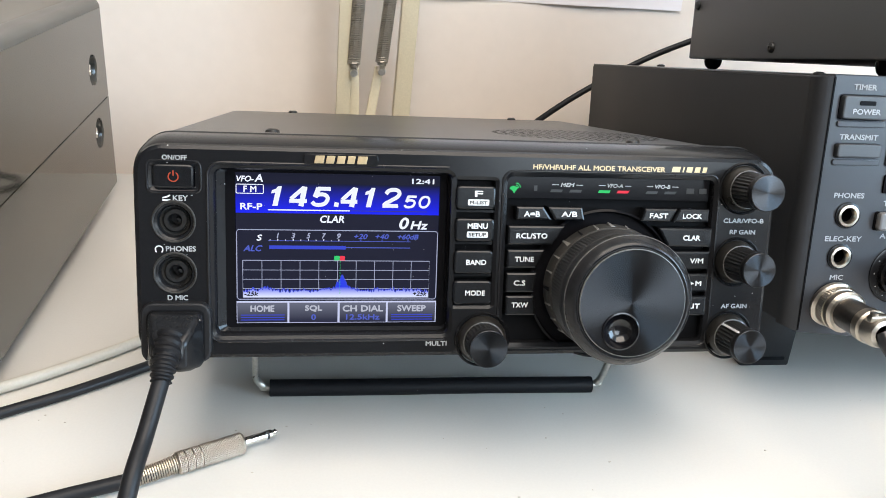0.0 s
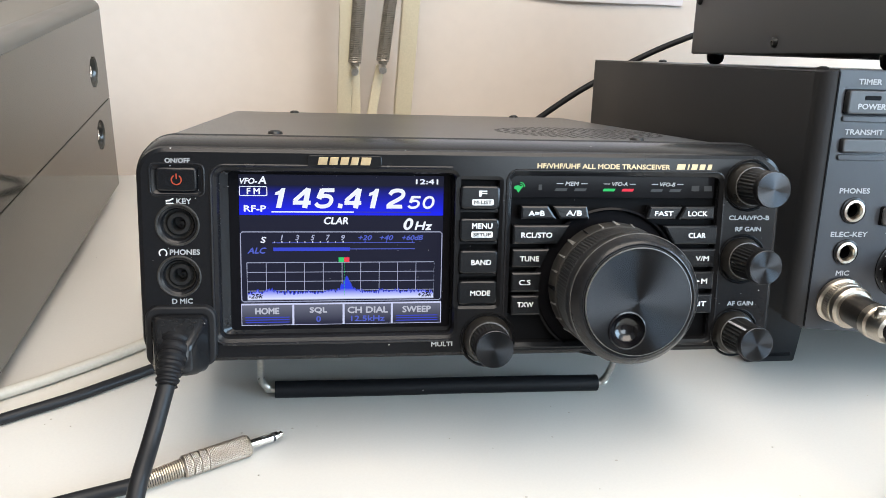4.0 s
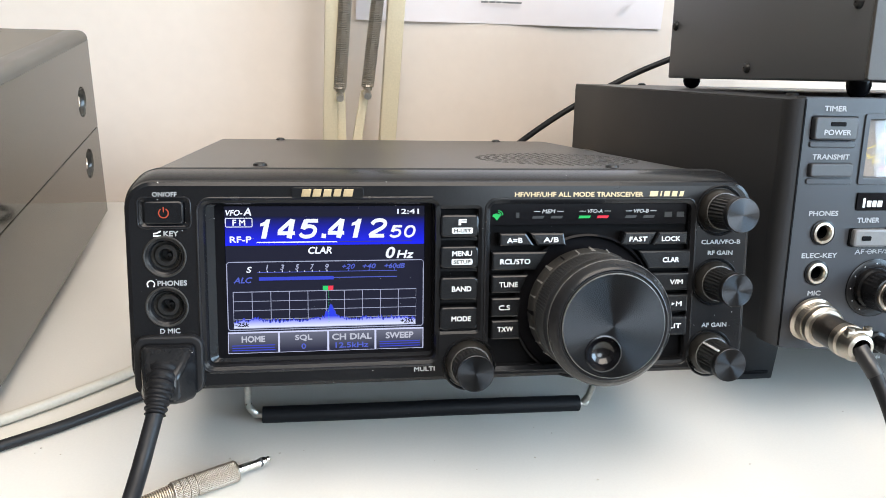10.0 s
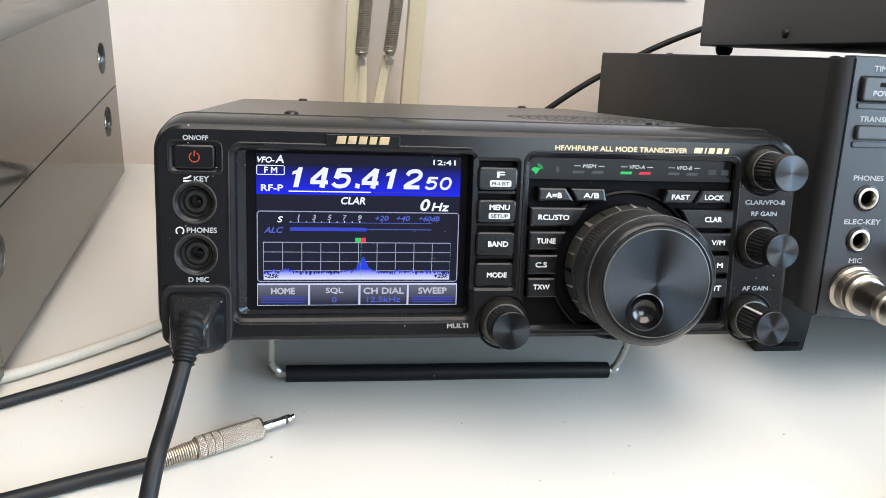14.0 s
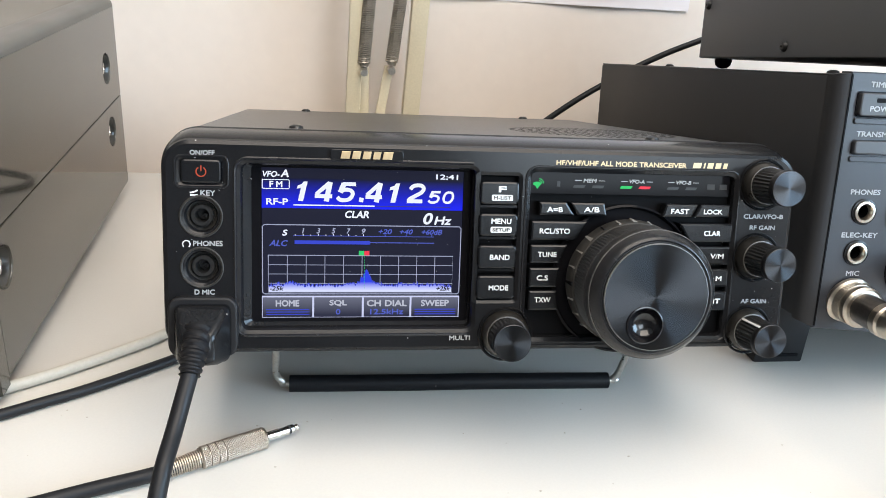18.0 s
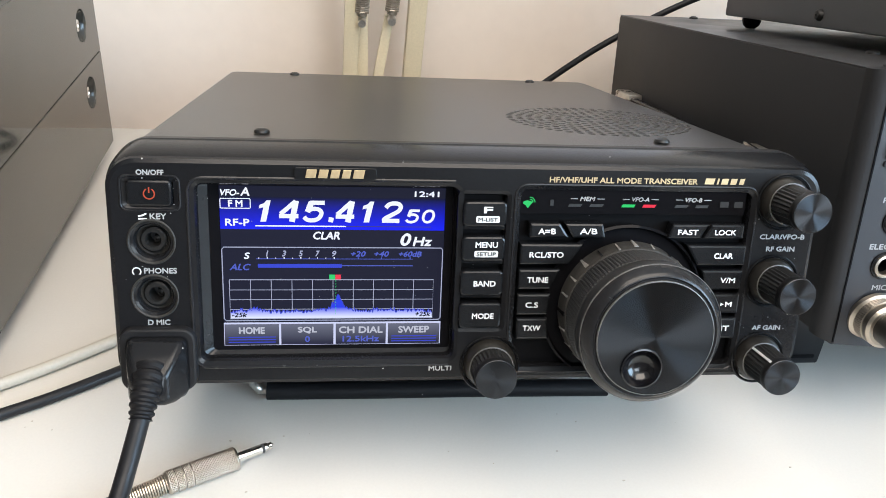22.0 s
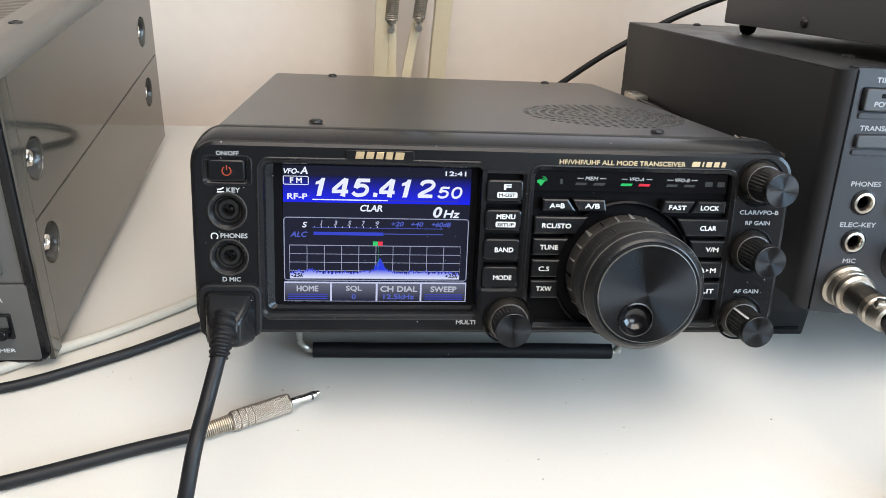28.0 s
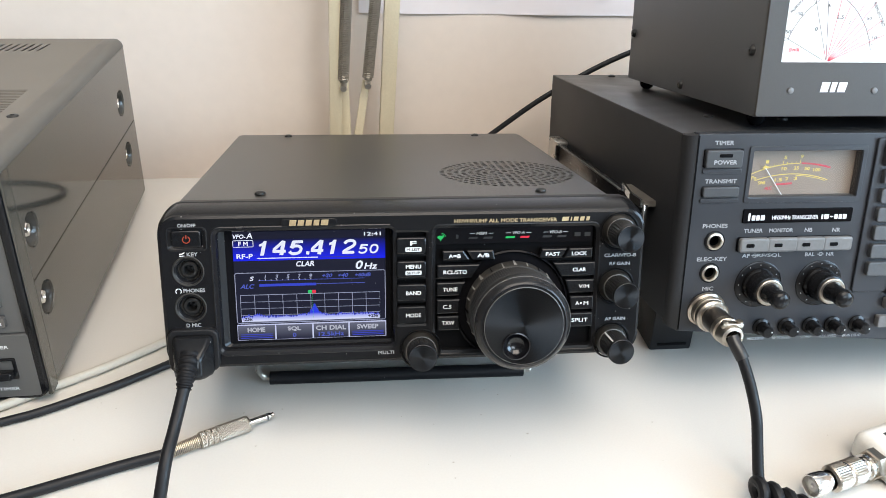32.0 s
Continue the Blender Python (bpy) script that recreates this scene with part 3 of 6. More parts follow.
def stext(body, u0, u1, v0, v1, material=G_WHITE, slant=0.0, layer=4, bold=0.045):
    return part("screen_text", letters(body, sx(u0), sx(u1), sz((v0 + v1) / 2), (v1 - v0) * UZ, SY - 0.0002 - 0.00006 * layer, bold=bold, slant=slant), material, screen, smooth=0)


srect("blue_band", 0, 320, 15, 62.5, G_BAND)
stext("VFO-", 1.5, 28, 4.5, 14, slant=0.2), stext("A", 29, 42, 1.5, 14, slant=0.15)
sline("mode_box", [(sx_, sz_) for sx_, sz_ in ((2, 18), (41.5, 18), (42.5, 19), (42.5, 31), (41.5, 32), (2, 32), (1, 31), (1, 19), (2, 18))], 1.3, G_WHITE)
stext("F M", 12, 32, 20, 30), stext("RF-P", 7, 41, 47, 57.5)
stext("12:41", 275, 311, 4, 12.5)
DIGITS = {
    "4": (((0.70, 0.97), (0.06, 0.36)), ((0.0, 0.27), (1.0, 0.27)), ((0.72, 1.0), (0.72, 0.0))),
    "5": (((0.22, 0.91), (0.97, 0.91)), ((0.27, 0.95), (0.16, 0.47)), ((0.15, 0.53), (0.40, 0.62), (0.70, 0.60), (0.88, 0.48), (0.90, 0.32), (0.78, 0.15), (0.50, 0.08), (0.22, 0.11), (0.03, 0.24))),
    "2": (((0.08, 0.70), (0.20, 0.86), (0.46, 0.92), (0.74, 0.89), (0.89, 0.74), (0.80, 0.55), (0.50, 0.38), (0.20, 0.22), (0.08, 0.09)), ((0.02, 0.09), (0.97, 0.09))),
    "0": (((0.5, 0.92), (0.24, 0.84), (0.10, 0.62), (0.10, 0.38), (0.24, 0.16), (0.5, 0.08), (0.76, 0.16), (0.90, 0.38), (0.90, 0.62), (0.76, 0.84), (0.5, 0.92)),),
    ".": (((0.5, 0.0), (0.5, 1.0)),)}


def sdigit(ch, u0, u1, v0, v1, weight=0.2, lean=0.2):
    """One wide slanted numeral of the display, from thick strokes."""
    bms, h = [], v1 - v0
    for k, stroke in enumerate(DIGITS[ch]):
        pts = [(q, w, 0) for q, w in stroke]
        if len(pts) > 2:
            pts = glide(pts, 5)
        run = [(sx(u0 + (u1 - u0 - lean * h) * q[0] + lean * h * q[1]), sz(v1 - h * q[1])) for q in pts]
        upright = abs(stroke[0][0] - stroke[-1][0]) < 0.2 and len(stroke) == 2
        wide = (u1 - u0) * UX if ch == "." else h * UZ * weight * (1.3 if upright else 1.0)
        bms.append(strip(run, wide, SY - 0.00044 - 0.000012 * k))
    part("screen_text", joined(*bms), G_WHITE, screen, smooth=0)


for ch, u0, u1 in (("1", 55, 71), ("4", 80.5, 114), ("5", 115, 148), (".", 152, 159), ("4", 160.5, 193), ("1", 201, 216), ("2", 227.5, 260)):
    if ch == "1":
        pts = [(u0 + 1, 51), (u0 + 9, 51), (u0 + 16, 20), (u0 + 10, 20), (u0 + 7, 24), (u0 + 0.5, 26.5), (u0 - 0.6, 31.5), (u0 + 5.6, 30.2)]
        part("screen_text", flat([(sx(u), sz(v)) for u, v in pts], SY - 0.0002 - 0.00006 * 4), G_WHITE, screen, smooth=0)
    else:
        sdigit(ch, u0, u1, 20 if ch != "." else 44, 51)
sdigit("5", 262, 284, 31, 51.5, 0.19), sdigit("0", 285, 307, 31, 51.5, 0.19)
srect("underline", 49, 177, 56.3, 58.2, G_WHITE, 3), srect("underline", 177, 300, 56.6, 57.8, G_FAINT, 3)
stext("CLAR", 130, 168.5, 65, 77, slant=0.18), stext("0", 256, 272, 66.5, 86, slant=0.2), stext("Hz", 274, 303, 72, 86, slant=0.2)
sline("meter_frame", [(4, 89), (316, 89), (319, 92), (319, 198), (316, 201), (4, 201), (1, 198), (1, 92), (4, 89)], 1.5, G_LINE)
stext("S", 31.5, 40.5, 96.5, 106.5, slant=0.2), stext("ALC", 11, 41, 113.5, 123.5, G_BLUETXT, slant=0.3)
for k, n in enumerate("13579"):
    u = 64.5 + 23.9 * k
    stext(n, u - (1.9 if n == "1" else 3.2), u + (1.9 if n == "1" else 3.2), 93.5, 102.5, G_LINE, slant=0.25)
    srect("tick", u - 0.7, u + 0.7, 103.2, 106, G_WHITE, 3)
    srect("tick", u - 12.6, u - 11.4, 104.2, 106, G_WHITE, 3)
for u, n in ((195, "+20"), (229, "+40"), (271, "+60dB")):
    stext(n, u - (11 if len(n) < 4 else 17), u + (11 if len(n) < 4 else 17), 94, 102.5, G_BLUETXT, slant=0.25)
    srect("tick", u - 0.7, u + 0.7, 103.2, 106, G_BLUETXT, 3)
srect("scale_line", 49, 275, 105.8, 106.8, G_BLUETXT), srect("scale_line", 51, 275, 115.8, 117.2, G_BLUETXT), srect("level_bar", 51, 171, 113.8, 119.6, G_BLUE, 3)
srect("marker", 153, 161.6, 130, 137.5, G_GREEN, 3), srect("marker", 161.8, 170, 130, 137.5, G_RED, 3)
sline("graph_frame", [(10, 138), (307, 138), (307, 198), (10, 198), (10, 138)], 1.3, G_LINE)
for k in range(1, 10):
    u = 10 + 29.7 * k
    srect("grid_line", u - 0.5, u + 0.5, 138, 198, G_LINE, 2)
for v in (153.5, 168.5, 183.5):
    srect("grid_line", 10, 307, v - 0.5, v + 0.5, G_LINE, 2)
rnd = random.Random(5)
tops, u = [], 10.5
while u < 306.5:
    floor_v = 186.5 + rnd.uniform(-3.4, 3.2) - (3.5 if 38 < u < 54 else 0) - (rnd.uniform(0, 3) if rnd.random() < 0.3 else 0)
    peak = 31 * math.exp(-abs(u - 165.5) / 6.5)
    tops.append((u, max(160.5, floor_v - peak)))
    u += 1.35
bm = bmesh.new()
for (u0, v0), (u1, v1) in zip(tops, tops[1:]):
    bm.faces.new([bm.verts.new((sx(q), SY - 0.0002 - 0.00018, sz(w))) for q, w in ((u0, 197.3), (u1, 197.3), (u1, v1), (u0, v0))])
part("spectrum_trace", bm, G_SPECTRUM, screen, "jagged blue and white spectrum", smooth=0)
sline("spectrum_edge", tops, 1.6, G_BLUE, 4)
for k in range(12):
    srect("centre_line", 162.2, 162.9, 138.5 + 4.6 * k, 141.3 + 4.6 * k, G_GREEN, 5)
stext("-25k", 12, 34, 188, 195.5, G_BACK, slant=0.2, layer=5), stext("+25k", 281, 304, 188, 195.5, G_BACK, slant=0.2, layer=5)
srect("softkey_bar", 0, 320, 204, 240, G_GREY)
for u0, u1, words, small in ((1.5, 79, "HOME", ""), (83, 158.8, "SQL", "0"), (163, 237, "CH DIAL", "12.5kHz"), (241, 318, "SWEEP", "")):
    key = part("softkey", plate([(sx(u0), sz(238.5)), (sx(u1), sz(238.5)), (sx(u1), sz(207)), (sx(u0), sz(207))], [], SY - 0.0006, SY - 0.0003, 0.0001), G_KEYRAMP, screen)
    mid, half = (u0 + u1) / 2, len(words) * 4.7
    stext(words, mid - half, mid + half, 210.5, 221.5, G_SOFT, layer=8, bold=0.05)
    if small:
        half = len(small) * 3.9
        stext(small, mid - half, mid + half, 225.5, 235, G_BLUETXT, layer=8, bold=0.04)
    else:
        for v in (226.5, 230.5, 234.5):
            srect("key_line", u0 + 5, u1 - 4, v - 0.7, v + 0.7, G_BLUE, 8)

# fine raised edges round the screen recess and the control field
loop = rrect(*mm(-65.6, 21.0, -26.6, 36.3), 4.4 * MM, 6)
edge = [q for q in loop if q[0] < 17.5 * MM]
start = max(range(len(edge)), key=lambda k: (edge[k][1] > 0, edge[k][0]))
edge = [(17.5 * MM, 36.3 * MM)] + edge[start:] + edge[:start] + [(17.5 * MM, -26.6 * MM)]
part("recess_edge", tube([(x, -0.0003, z) for x, z in edge], 0.00055, 8), M_EDGEGLOSS, radio, "thin glossy raised edge")
loop = rrect(*mm(37.3, 120.1, -30.0, 35.7), 4 * MM, 6)
part("recess_edge", tube([(x, -0.0003, z) for x, z in loop + loop[:1]], 0.0005, 8), M_EDGEGLOSS, radio, "thin glossy raised edge")
loop = rrect(*mm(-85.4, -67.8, 25.8, 36.6), 2 * MM, 5)
part("recess_edge", tube([(x, -0.0003, z) for x, z in loop + loop[:1]], 0.0004, 8), M_EDGEGLOSS, radio, "thin glossy raised edge")

# badge and printed words on the panel
part("badge", plate(rrect(*mm(-33, -7.9, 36.5, 39.9), 0.8 * MM, 3), [], -0.0012, -0.0004, 0.0002), M_BLACK, radio)
for x0, x1 in ((-29.6, -26.2), (-25.7, -22.6), (-22.0, -19.0), (-18.4, -15.6), (-15.0, -11.4)):
    part("badge_mark", plate([(x0 * MM, 37.0 * MM), ((x1 - 0.5) * MM, 37.0 * MM), (x1 * MM, 39.4 * MM), ((x0 + 0.5) * MM, 39.4 * MM)], [], -0.0016, -0.0011, 0.00012), M_GOLD, radio, "raised gold bar")
legend("HF/VHF/UHF ALL MODE TRANSCEIVER", *mm(48, 98.2, 37.4, 1.9), -0.0005, radio, M_GOLD)
for x0, x1 in ((100.6, 104.2), (104.8, 105.8), (106.3, 109.0), (109.5, 112.0), (112.6, 114.6)):
    part("model_mark", flat([(x0 * MM, 36.6 * MM), ((x1 - 0.4) * MM, 36.6 * MM), (x1 * MM, 38.6 * MM), ((x0 + 0.4) * MM, 38.6 * MM)], -0.0005), M_GOLD, radio, "gold printed bar", smooth=0)
PY = -0.0005
legend("ON/OFF", *mm(-80.3, -72.1, 37.7, 1.7), PY, radio, M_INKG), legend("KEY", *mm(-77, -72, 24.0, 1.9), PY, radio, M_INKG)
legend("PHONES", *mm(-79.7, -69.7, 6.5, 1.9), PY, radio, M_INKG), legend("D MIC", *mm(-79.5, -72.6, -10.7, 1.9), PY, radio, M_INKG)
legend("MULTI", *mm(10.9, 18.7, -28, 1.8), PY, radio, M_INKG), legend("CLAR/VFO-B", *mm(122.8, 139.1, 18.8, 1.8), PY, radio, M_INKG)
legend("RF GAIN", *mm(125.7, 136.1, 14.5, 1.8), PY, radio, M_INKG), legend("AF GAIN", *mm(124.9, 135.5, -14.3, 1.8), PY, radio, M_INKG)
part("key_symbol", strip([(q * MM, w * MM) for q, w in ((-80.4, 23.2), (-77.8, 23.2))], 0.5 * MM, PY), M_INK, radio, smooth=0)
part("key_symbol", strip([(q * MM, w * MM) for q, w in ((-80.4, 24.0), (-79.0, 24.3), (-77.9, 24.9))], 0.5 * MM, PY), M_INK, radio, smooth=0)
part("headphone_symbol", strip([(-81.9 * MM + q, 6.2 * MM + w) for q, w in arc(0, 0, 1.25 * MM, -50, 230, 14)], 0.4 * MM, PY), M_INK, radio, smooth=0)

# power button
pwr = part("power_button", plate(rrect(*mm(-82.6, -70.6, 28.0, 34.8), 0.8 * MM, 3), [], -0.0016, 0.003, 0.0007), M_KEY, radio)
part("power_symbol", strip([(-76.5 * MM + q, 31.3 * MM + w) for q, w in arc(0, 0, 1.6 * MM, 120, 420, 18)], 0.42 * MM, -0.0017), G_ORANGE, pwr, "orange-lit power symbol", smooth=0)
part("power_symbol", strip([(-76.5 * MM, 31.6 * MM), (-76.5 * MM, 33.4 * MM)], 0.42 * MM, -0.0017), G_ORANGE, pwr, smooth=0)
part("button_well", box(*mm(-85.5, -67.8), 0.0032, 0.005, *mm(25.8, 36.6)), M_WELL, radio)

# headphone and key sockets
for _, x, z in JACKS:
    sock = part("socket", lathe([(7.4 * MM, 0.2 * MM), (7.0 * MM, 0.5 * MM), (6.6 * MM, 0.2 * MM), (6.3 * MM, -1.6 * MM), (5.4 * MM, -3.6 * MM), (4.0 * MM, -4.2 * MM)], 36, (x * MM, -0.0004, z * MM)), M_DUSTY, radio)
    part("ring_nut", lathe([(4.1 * MM, -4.2 * MM), (4.1 * MM, -2.6 * MM), (3.6 * MM, -2.2 * MM), (2.5 * MM, -2.2 * MM), (2.2 * MM, -2.8 * MM), (2.2 * MM, -9 * MM), (0, -9 * MM)], 24, (x * MM, -0.0004, z * MM)), M_BLACKMETAL, sock)
    part("contact", lathe([(1.4 * MM, -8.8 * MM), (1.2 * MM, -6.2 * MM), (0.5 * MM, -6.0 * MM), (0, -7.5 * MM)], 12, (x * MM + 0.0004, -0.0004, z * MM - 0.0008)), M_BLACKMETAL, sock)

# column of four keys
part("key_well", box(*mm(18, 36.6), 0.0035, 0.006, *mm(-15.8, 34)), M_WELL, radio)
for words, sub, z0, z1 in (("F", "M-LIST", 22.0, 29.8), ("MENU", "SETUP", 10.4, 18.2), ("BAND", "", -1.5, 6.6), ("MODE", "", -13.0, -4.6)):
    key = part("key", plate(rrect(20.9 * MM, 33.8 * MM, (z0 + 0.5) * MM, (z1 - 0.4) * MM, 0.9 * MM, 3), [], -0.0018, 0.003, 0.0007), M_KEY, radio)
    mid, zc = 28.3, (z0 + z1) / 2
    if sub:
        half = 2.1 if words == "F" else 3.7
        legend(words, *mm(mid - half / (1 if words != "F" else 1.4), mid + half / (1 if words != "F" else 1.4), zc + 1.5, 2.2 if words == "F" else 2.0), -0.0019, key)
        part("label_patch", flat(rrect(*mm(mid - 3.9, mid + 3.9, zc - 2.7, zc - 0.5), 0.5 * MM, 2), -0.00188), M_INK, key, smooth=0)
        legend(sub, *mm(mid - 3.2, mid + 3.2, zc - 1.6, 1.35), -0.0020, key, M_INKD)
    else:
        legend(words, *mm(mid - 3.7, mid + 3.7, zc, 2.0), -0.0019, key)
    part("key_ledge", plate(rrect(20.6 * MM, 34.4 * MM, (z0 - 1.5) * MM, (z0 - 0.7) * MM, 0.3 * MM, 2), [], 0.0006, 0.0036, 0.0002), M_BLACK, radio)

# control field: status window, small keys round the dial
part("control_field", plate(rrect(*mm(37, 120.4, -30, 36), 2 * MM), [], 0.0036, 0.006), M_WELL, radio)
win = part("status_window", plate(rrect(*mm(38.6, 116.4, 26.0, 34.2), 1.0 * MM, 3), [], 0.0006, 0.0040, 0.0002), M_GLOSS, radio, "smoked glossy indicator window")
WY = 0.0004
for words, x, lit in (("MEM", 61.5, 0), ("VFO-A", 79.6, 1), ("VFO-B", 98.0, 0)):
    half = 2.6 if words == "MEM" else 3.0
    part("legend", letters(words, *mm(x - half, x + half, 31.0, 1.5), WY, slant=0.2), M_INKG, win, smooth=0)
    for s in (-1, 1):
        part("bar", strip([((x + s * (half + 0.7)) * MM, 31 * MM), ((x + s * (half + 3.2)) * MM, 31 * MM)], 0.25 * MM, WY), M_INKG, win, smooth=0)
        x0 = x - 0.6 + s * 3.6 - 2.3
        part("lamp_bar", flat([(x0 * MM, 28.3 * MM), ((x0 + 4.4) * MM, 28.3 * MM), ((x0 + 4.9) * MM, 29.3 * MM), ((x0 + 0.5) * MM, 29.3 * MM)], WY), (G_GREEN if s < 0 else G_RED) if lit else M_DIM, win, smooth=0)
for x in (49, 107.5, 112.5):
    part("unlit_symbol", flat([(x * MM, 28.6 * MM), ((x + (1.2 if x < 60 else 3)) * MM, 28.6 * MM), ((x + (1.2 if x < 60 else 3)) * MM, 30.6 * MM), (x * MM, 30.6 * MM)], WY), M_DIM, win, smooth=0)
part("speaker_symbol", flat([(q * MM, w * MM) for q, w in ((39.9, 29.2), (40.8, 28.7), (41.6, 27.6), (43.2, 29.8), (41.3, 30.3), (40.2, 30.0))], WY), G_GREEN, win, "green loudspeaker symbol", smooth=0)
for r in (1.0, 1.7):
    part("sound_wave", strip([(42.2 * MM + q, 29.6 * MM + w) for q, w in arc(0, 0, r * MM, 0, 95, 8)], 0.28 * MM, WY), G_GREEN, win, smooth=0)
for words, shape, x0, x1, zc, h in (
        ("A=B", ((42.7, 18.4), (55.0, 18.4), (52.6, 22.8), (42.7, 22.8)), 45.2, 51.2, 20.4, 2.0),
        ("A/B", ((57.0, 18.4), (67.8, 18.4), (67.0, 22.8), (54.9, 22.8)), 59.2, 65.2, 20.5, 2.0),
        ("FAST", ((90.2, 18.4), (101.4, 18.4), (103.2, 22.8), (91.2, 22.8)), 93.0, 100.2, 20.4, 1.9),
        ("LOCK", ((103.0, 18.4), (116.2, 18.4), (116.2, 22.8), (104.8, 22.8)), 106.0, 113.6, 20.4, 1.9),
        ("RCL/STO", ((40.0, 9.2), (56.6, 9.2), (60.2, 15.8), (40.0, 15.8)), 42.8, 54.4, 12.4, 2.0),
        ("TUNE", ((40.0, 0.6), (50.8, 0.6), (53.2, 7.0), (40.0, 7.0)), 42.6, 49.8, 3.7, 2.0),
        ("C.S", ((40.0, -8.5), (50.2, -8.5), (50.8, -1.6), (40.0, -1.6)), 42.6, 47.0, -5.1, 2.0),
        ("TXW", ((40.2, -17.2), (51.0, -17.2), (50.4, -10.2), (40.2, -10.2)), 42.2, 48.4, -13.4, 2.0),
        ("CLAR", ((101.2, 9.0), (118.0, 9.0), (118.0, 15.6), (97.8, 15.6)), 106.8, 113.6, 12.2, 2.0),
        ("V/M", ((105.6, 0.3), (118.0, 0.3), (118.0, 6.8), (103.8, 6.8)), 110.2, 115.6, 3.5, 2.0),
        ("A\u25b8M", ((107.0, -8.3), (118.0, -8.3), (118.0, -1.8), (106.4, -1.8)), 109.0, 115.4, -5.2, 2.0),
        ("SPLIT", ((105.0, -17.6), (118.0, -17.6), (118.0, -10.6), (106.6, -10.6)), 107.4, 115.8, -14.0, 2.0)):
    cx, cz = sum(q[0] for q in shape) / 4, sum(q[1] for q in shape) / 4
    pts = [((q[0] + (0.5 if q[0] < cx else -0.5)) * MM, (q[1] + (0.5 if q[1] < cz else -0.5)) * MM) for q in shape]
    key = part("key", plate(pts, [], -0.0014, 0.0038, 0.0008), M_KEY, radio)
    if "\u25b8" in words:
        legend("A", *mm(109.0, 111.0, zc, h), -0.0015, key), legend("M", *mm(113.2, 115.6, zc, h), -0.0015, key)
        part("legend", flat([(111.5 * MM, (zc - 0.6) * MM), (112.7 * MM, zc * MM), (111.5 * MM, (zc + 0.6) * MM)], -0.0015), M_INK, key, smooth=0)
    else:
        legend(words, *mm(x0, x1, zc, h), -0.0015, key)

# large tuning dial
DX, DZ = 77.0, -6.0
part("dial_well", lathe([(28.3 * MM, -2.2 * MM), (28.4 * MM, -0.4 * MM), (27.6 * MM, 0.2 * MM), (27.0 * MM, -0.6 * MM), (26.8 * MM, -1.8 * MM), (0, -1.8 * MM)], 72, (DX * MM, 0, DZ * MM)), M_GLOSS, radio)
dial = part("tuning_dial", lathe([(23.2 * MM, 0.2 * MM), (23.2 * MM, 5.0 * MM), (22.8 * MM, 6.4 * MM), (22.2 * MM, 7.4 * MM), (21.4 * MM, 7.4 * MM)], 72, (DX * MM, -0.001, DZ * MM)), M_DUSTY, radio)
rnd = random.Random(3)
for i in range(24):
    a = 2 * math.pi * i / 24
    wide = (0.75 if i % 3 == 0 else 0.4) * MM
    bm = box(*mm(22.4, 23.75), -(6.6 + rnd.uniform(-0.5, 0.5)) * MM, -(2.6 if i % 3 else 0.8) * MM, -wide, wide)
    for v in bm.verts:
        if v.co.y > -3.5 * MM:
            v.co.z *= 0.35
        else:
            v.co.x -= 0.7 * MM
    part("dial_tick", moved(bm, Matrix.Translation((DX * MM, -0.001, DZ * MM)) @ Matrix.Rotation(-a, 4, "Y")), M_TICK if i % 4 else M_BLACK, dial, "worn tick", smooth=0)
part("worn_edge", lathe([(22.7 * MM, 7.1 * MM), (22.75 * MM, 7.6 * MM), (22.3 * MM, 7.9 * MM)], 72, (DX * MM, -0.001, DZ * MM)), M_DUSTY, dial, "worn grey edge")
grip = [(21.6 * MM, 7.4 * MM)] + [((22.4 + 0.012 * k) * MM, (7.9 + 0.44 * k) * MM) for k in range(26)] + [(21.8 * MM, 19.4 * MM)]
part("rubber_grip", lathe(grip, 360, (DX * MM, -0.001, DZ * MM), knurl=(1, 26, 0.3 * MM, True)), M_GRIP, dial, "diamond-knurled rubber ring", smooth=0)
part("ribbed_edge", lathe([(21.6 * MM, 19.2 * MM), (22.6 * MM, 19.6 * MM), (22.9 * MM, 21.0 * MM), (22.9 * MM, 23.6 * MM), (22.7 * MM, 25.0 * MM)], 240, (DX * MM, -0.001, DZ * MM), knurl=(1, 2, 0.16 * MM)), M_GRIP, dial, smooth=20)
part("dial_rim", lathe([(22.6 * MM, 24.8 * MM), (22.75 * MM, 25.4 * MM), (22.5 * MM, 26.0 * MM), (21.0 * MM, 27.9 * MM), (20.2 * MM, 28.7 * MM), (19.8 * MM, 28.8 * MM), (19.3 * MM, 28.4 * MM), (18.9 * MM, 28.4 * MM), (18.6 * MM, 28.8 * MM), (18.2 * MM, 28.9 * MM)], 96, (DX * MM, -0.001, DZ * MM)), M_EDGEGLOSS, dial, smooth=35)
# pale ring paints the bright bevel edge between grip and face
part("rim_edge", lathe([(22.7 * MM, 24.9 * MM), (22.95 * MM, 25.3 * MM), (22.7 * MM, 25.7 * MM)], 96, (DX * MM, -0.001, DZ * MM)), M_PALEEDGE, dial, "thin pale edge")


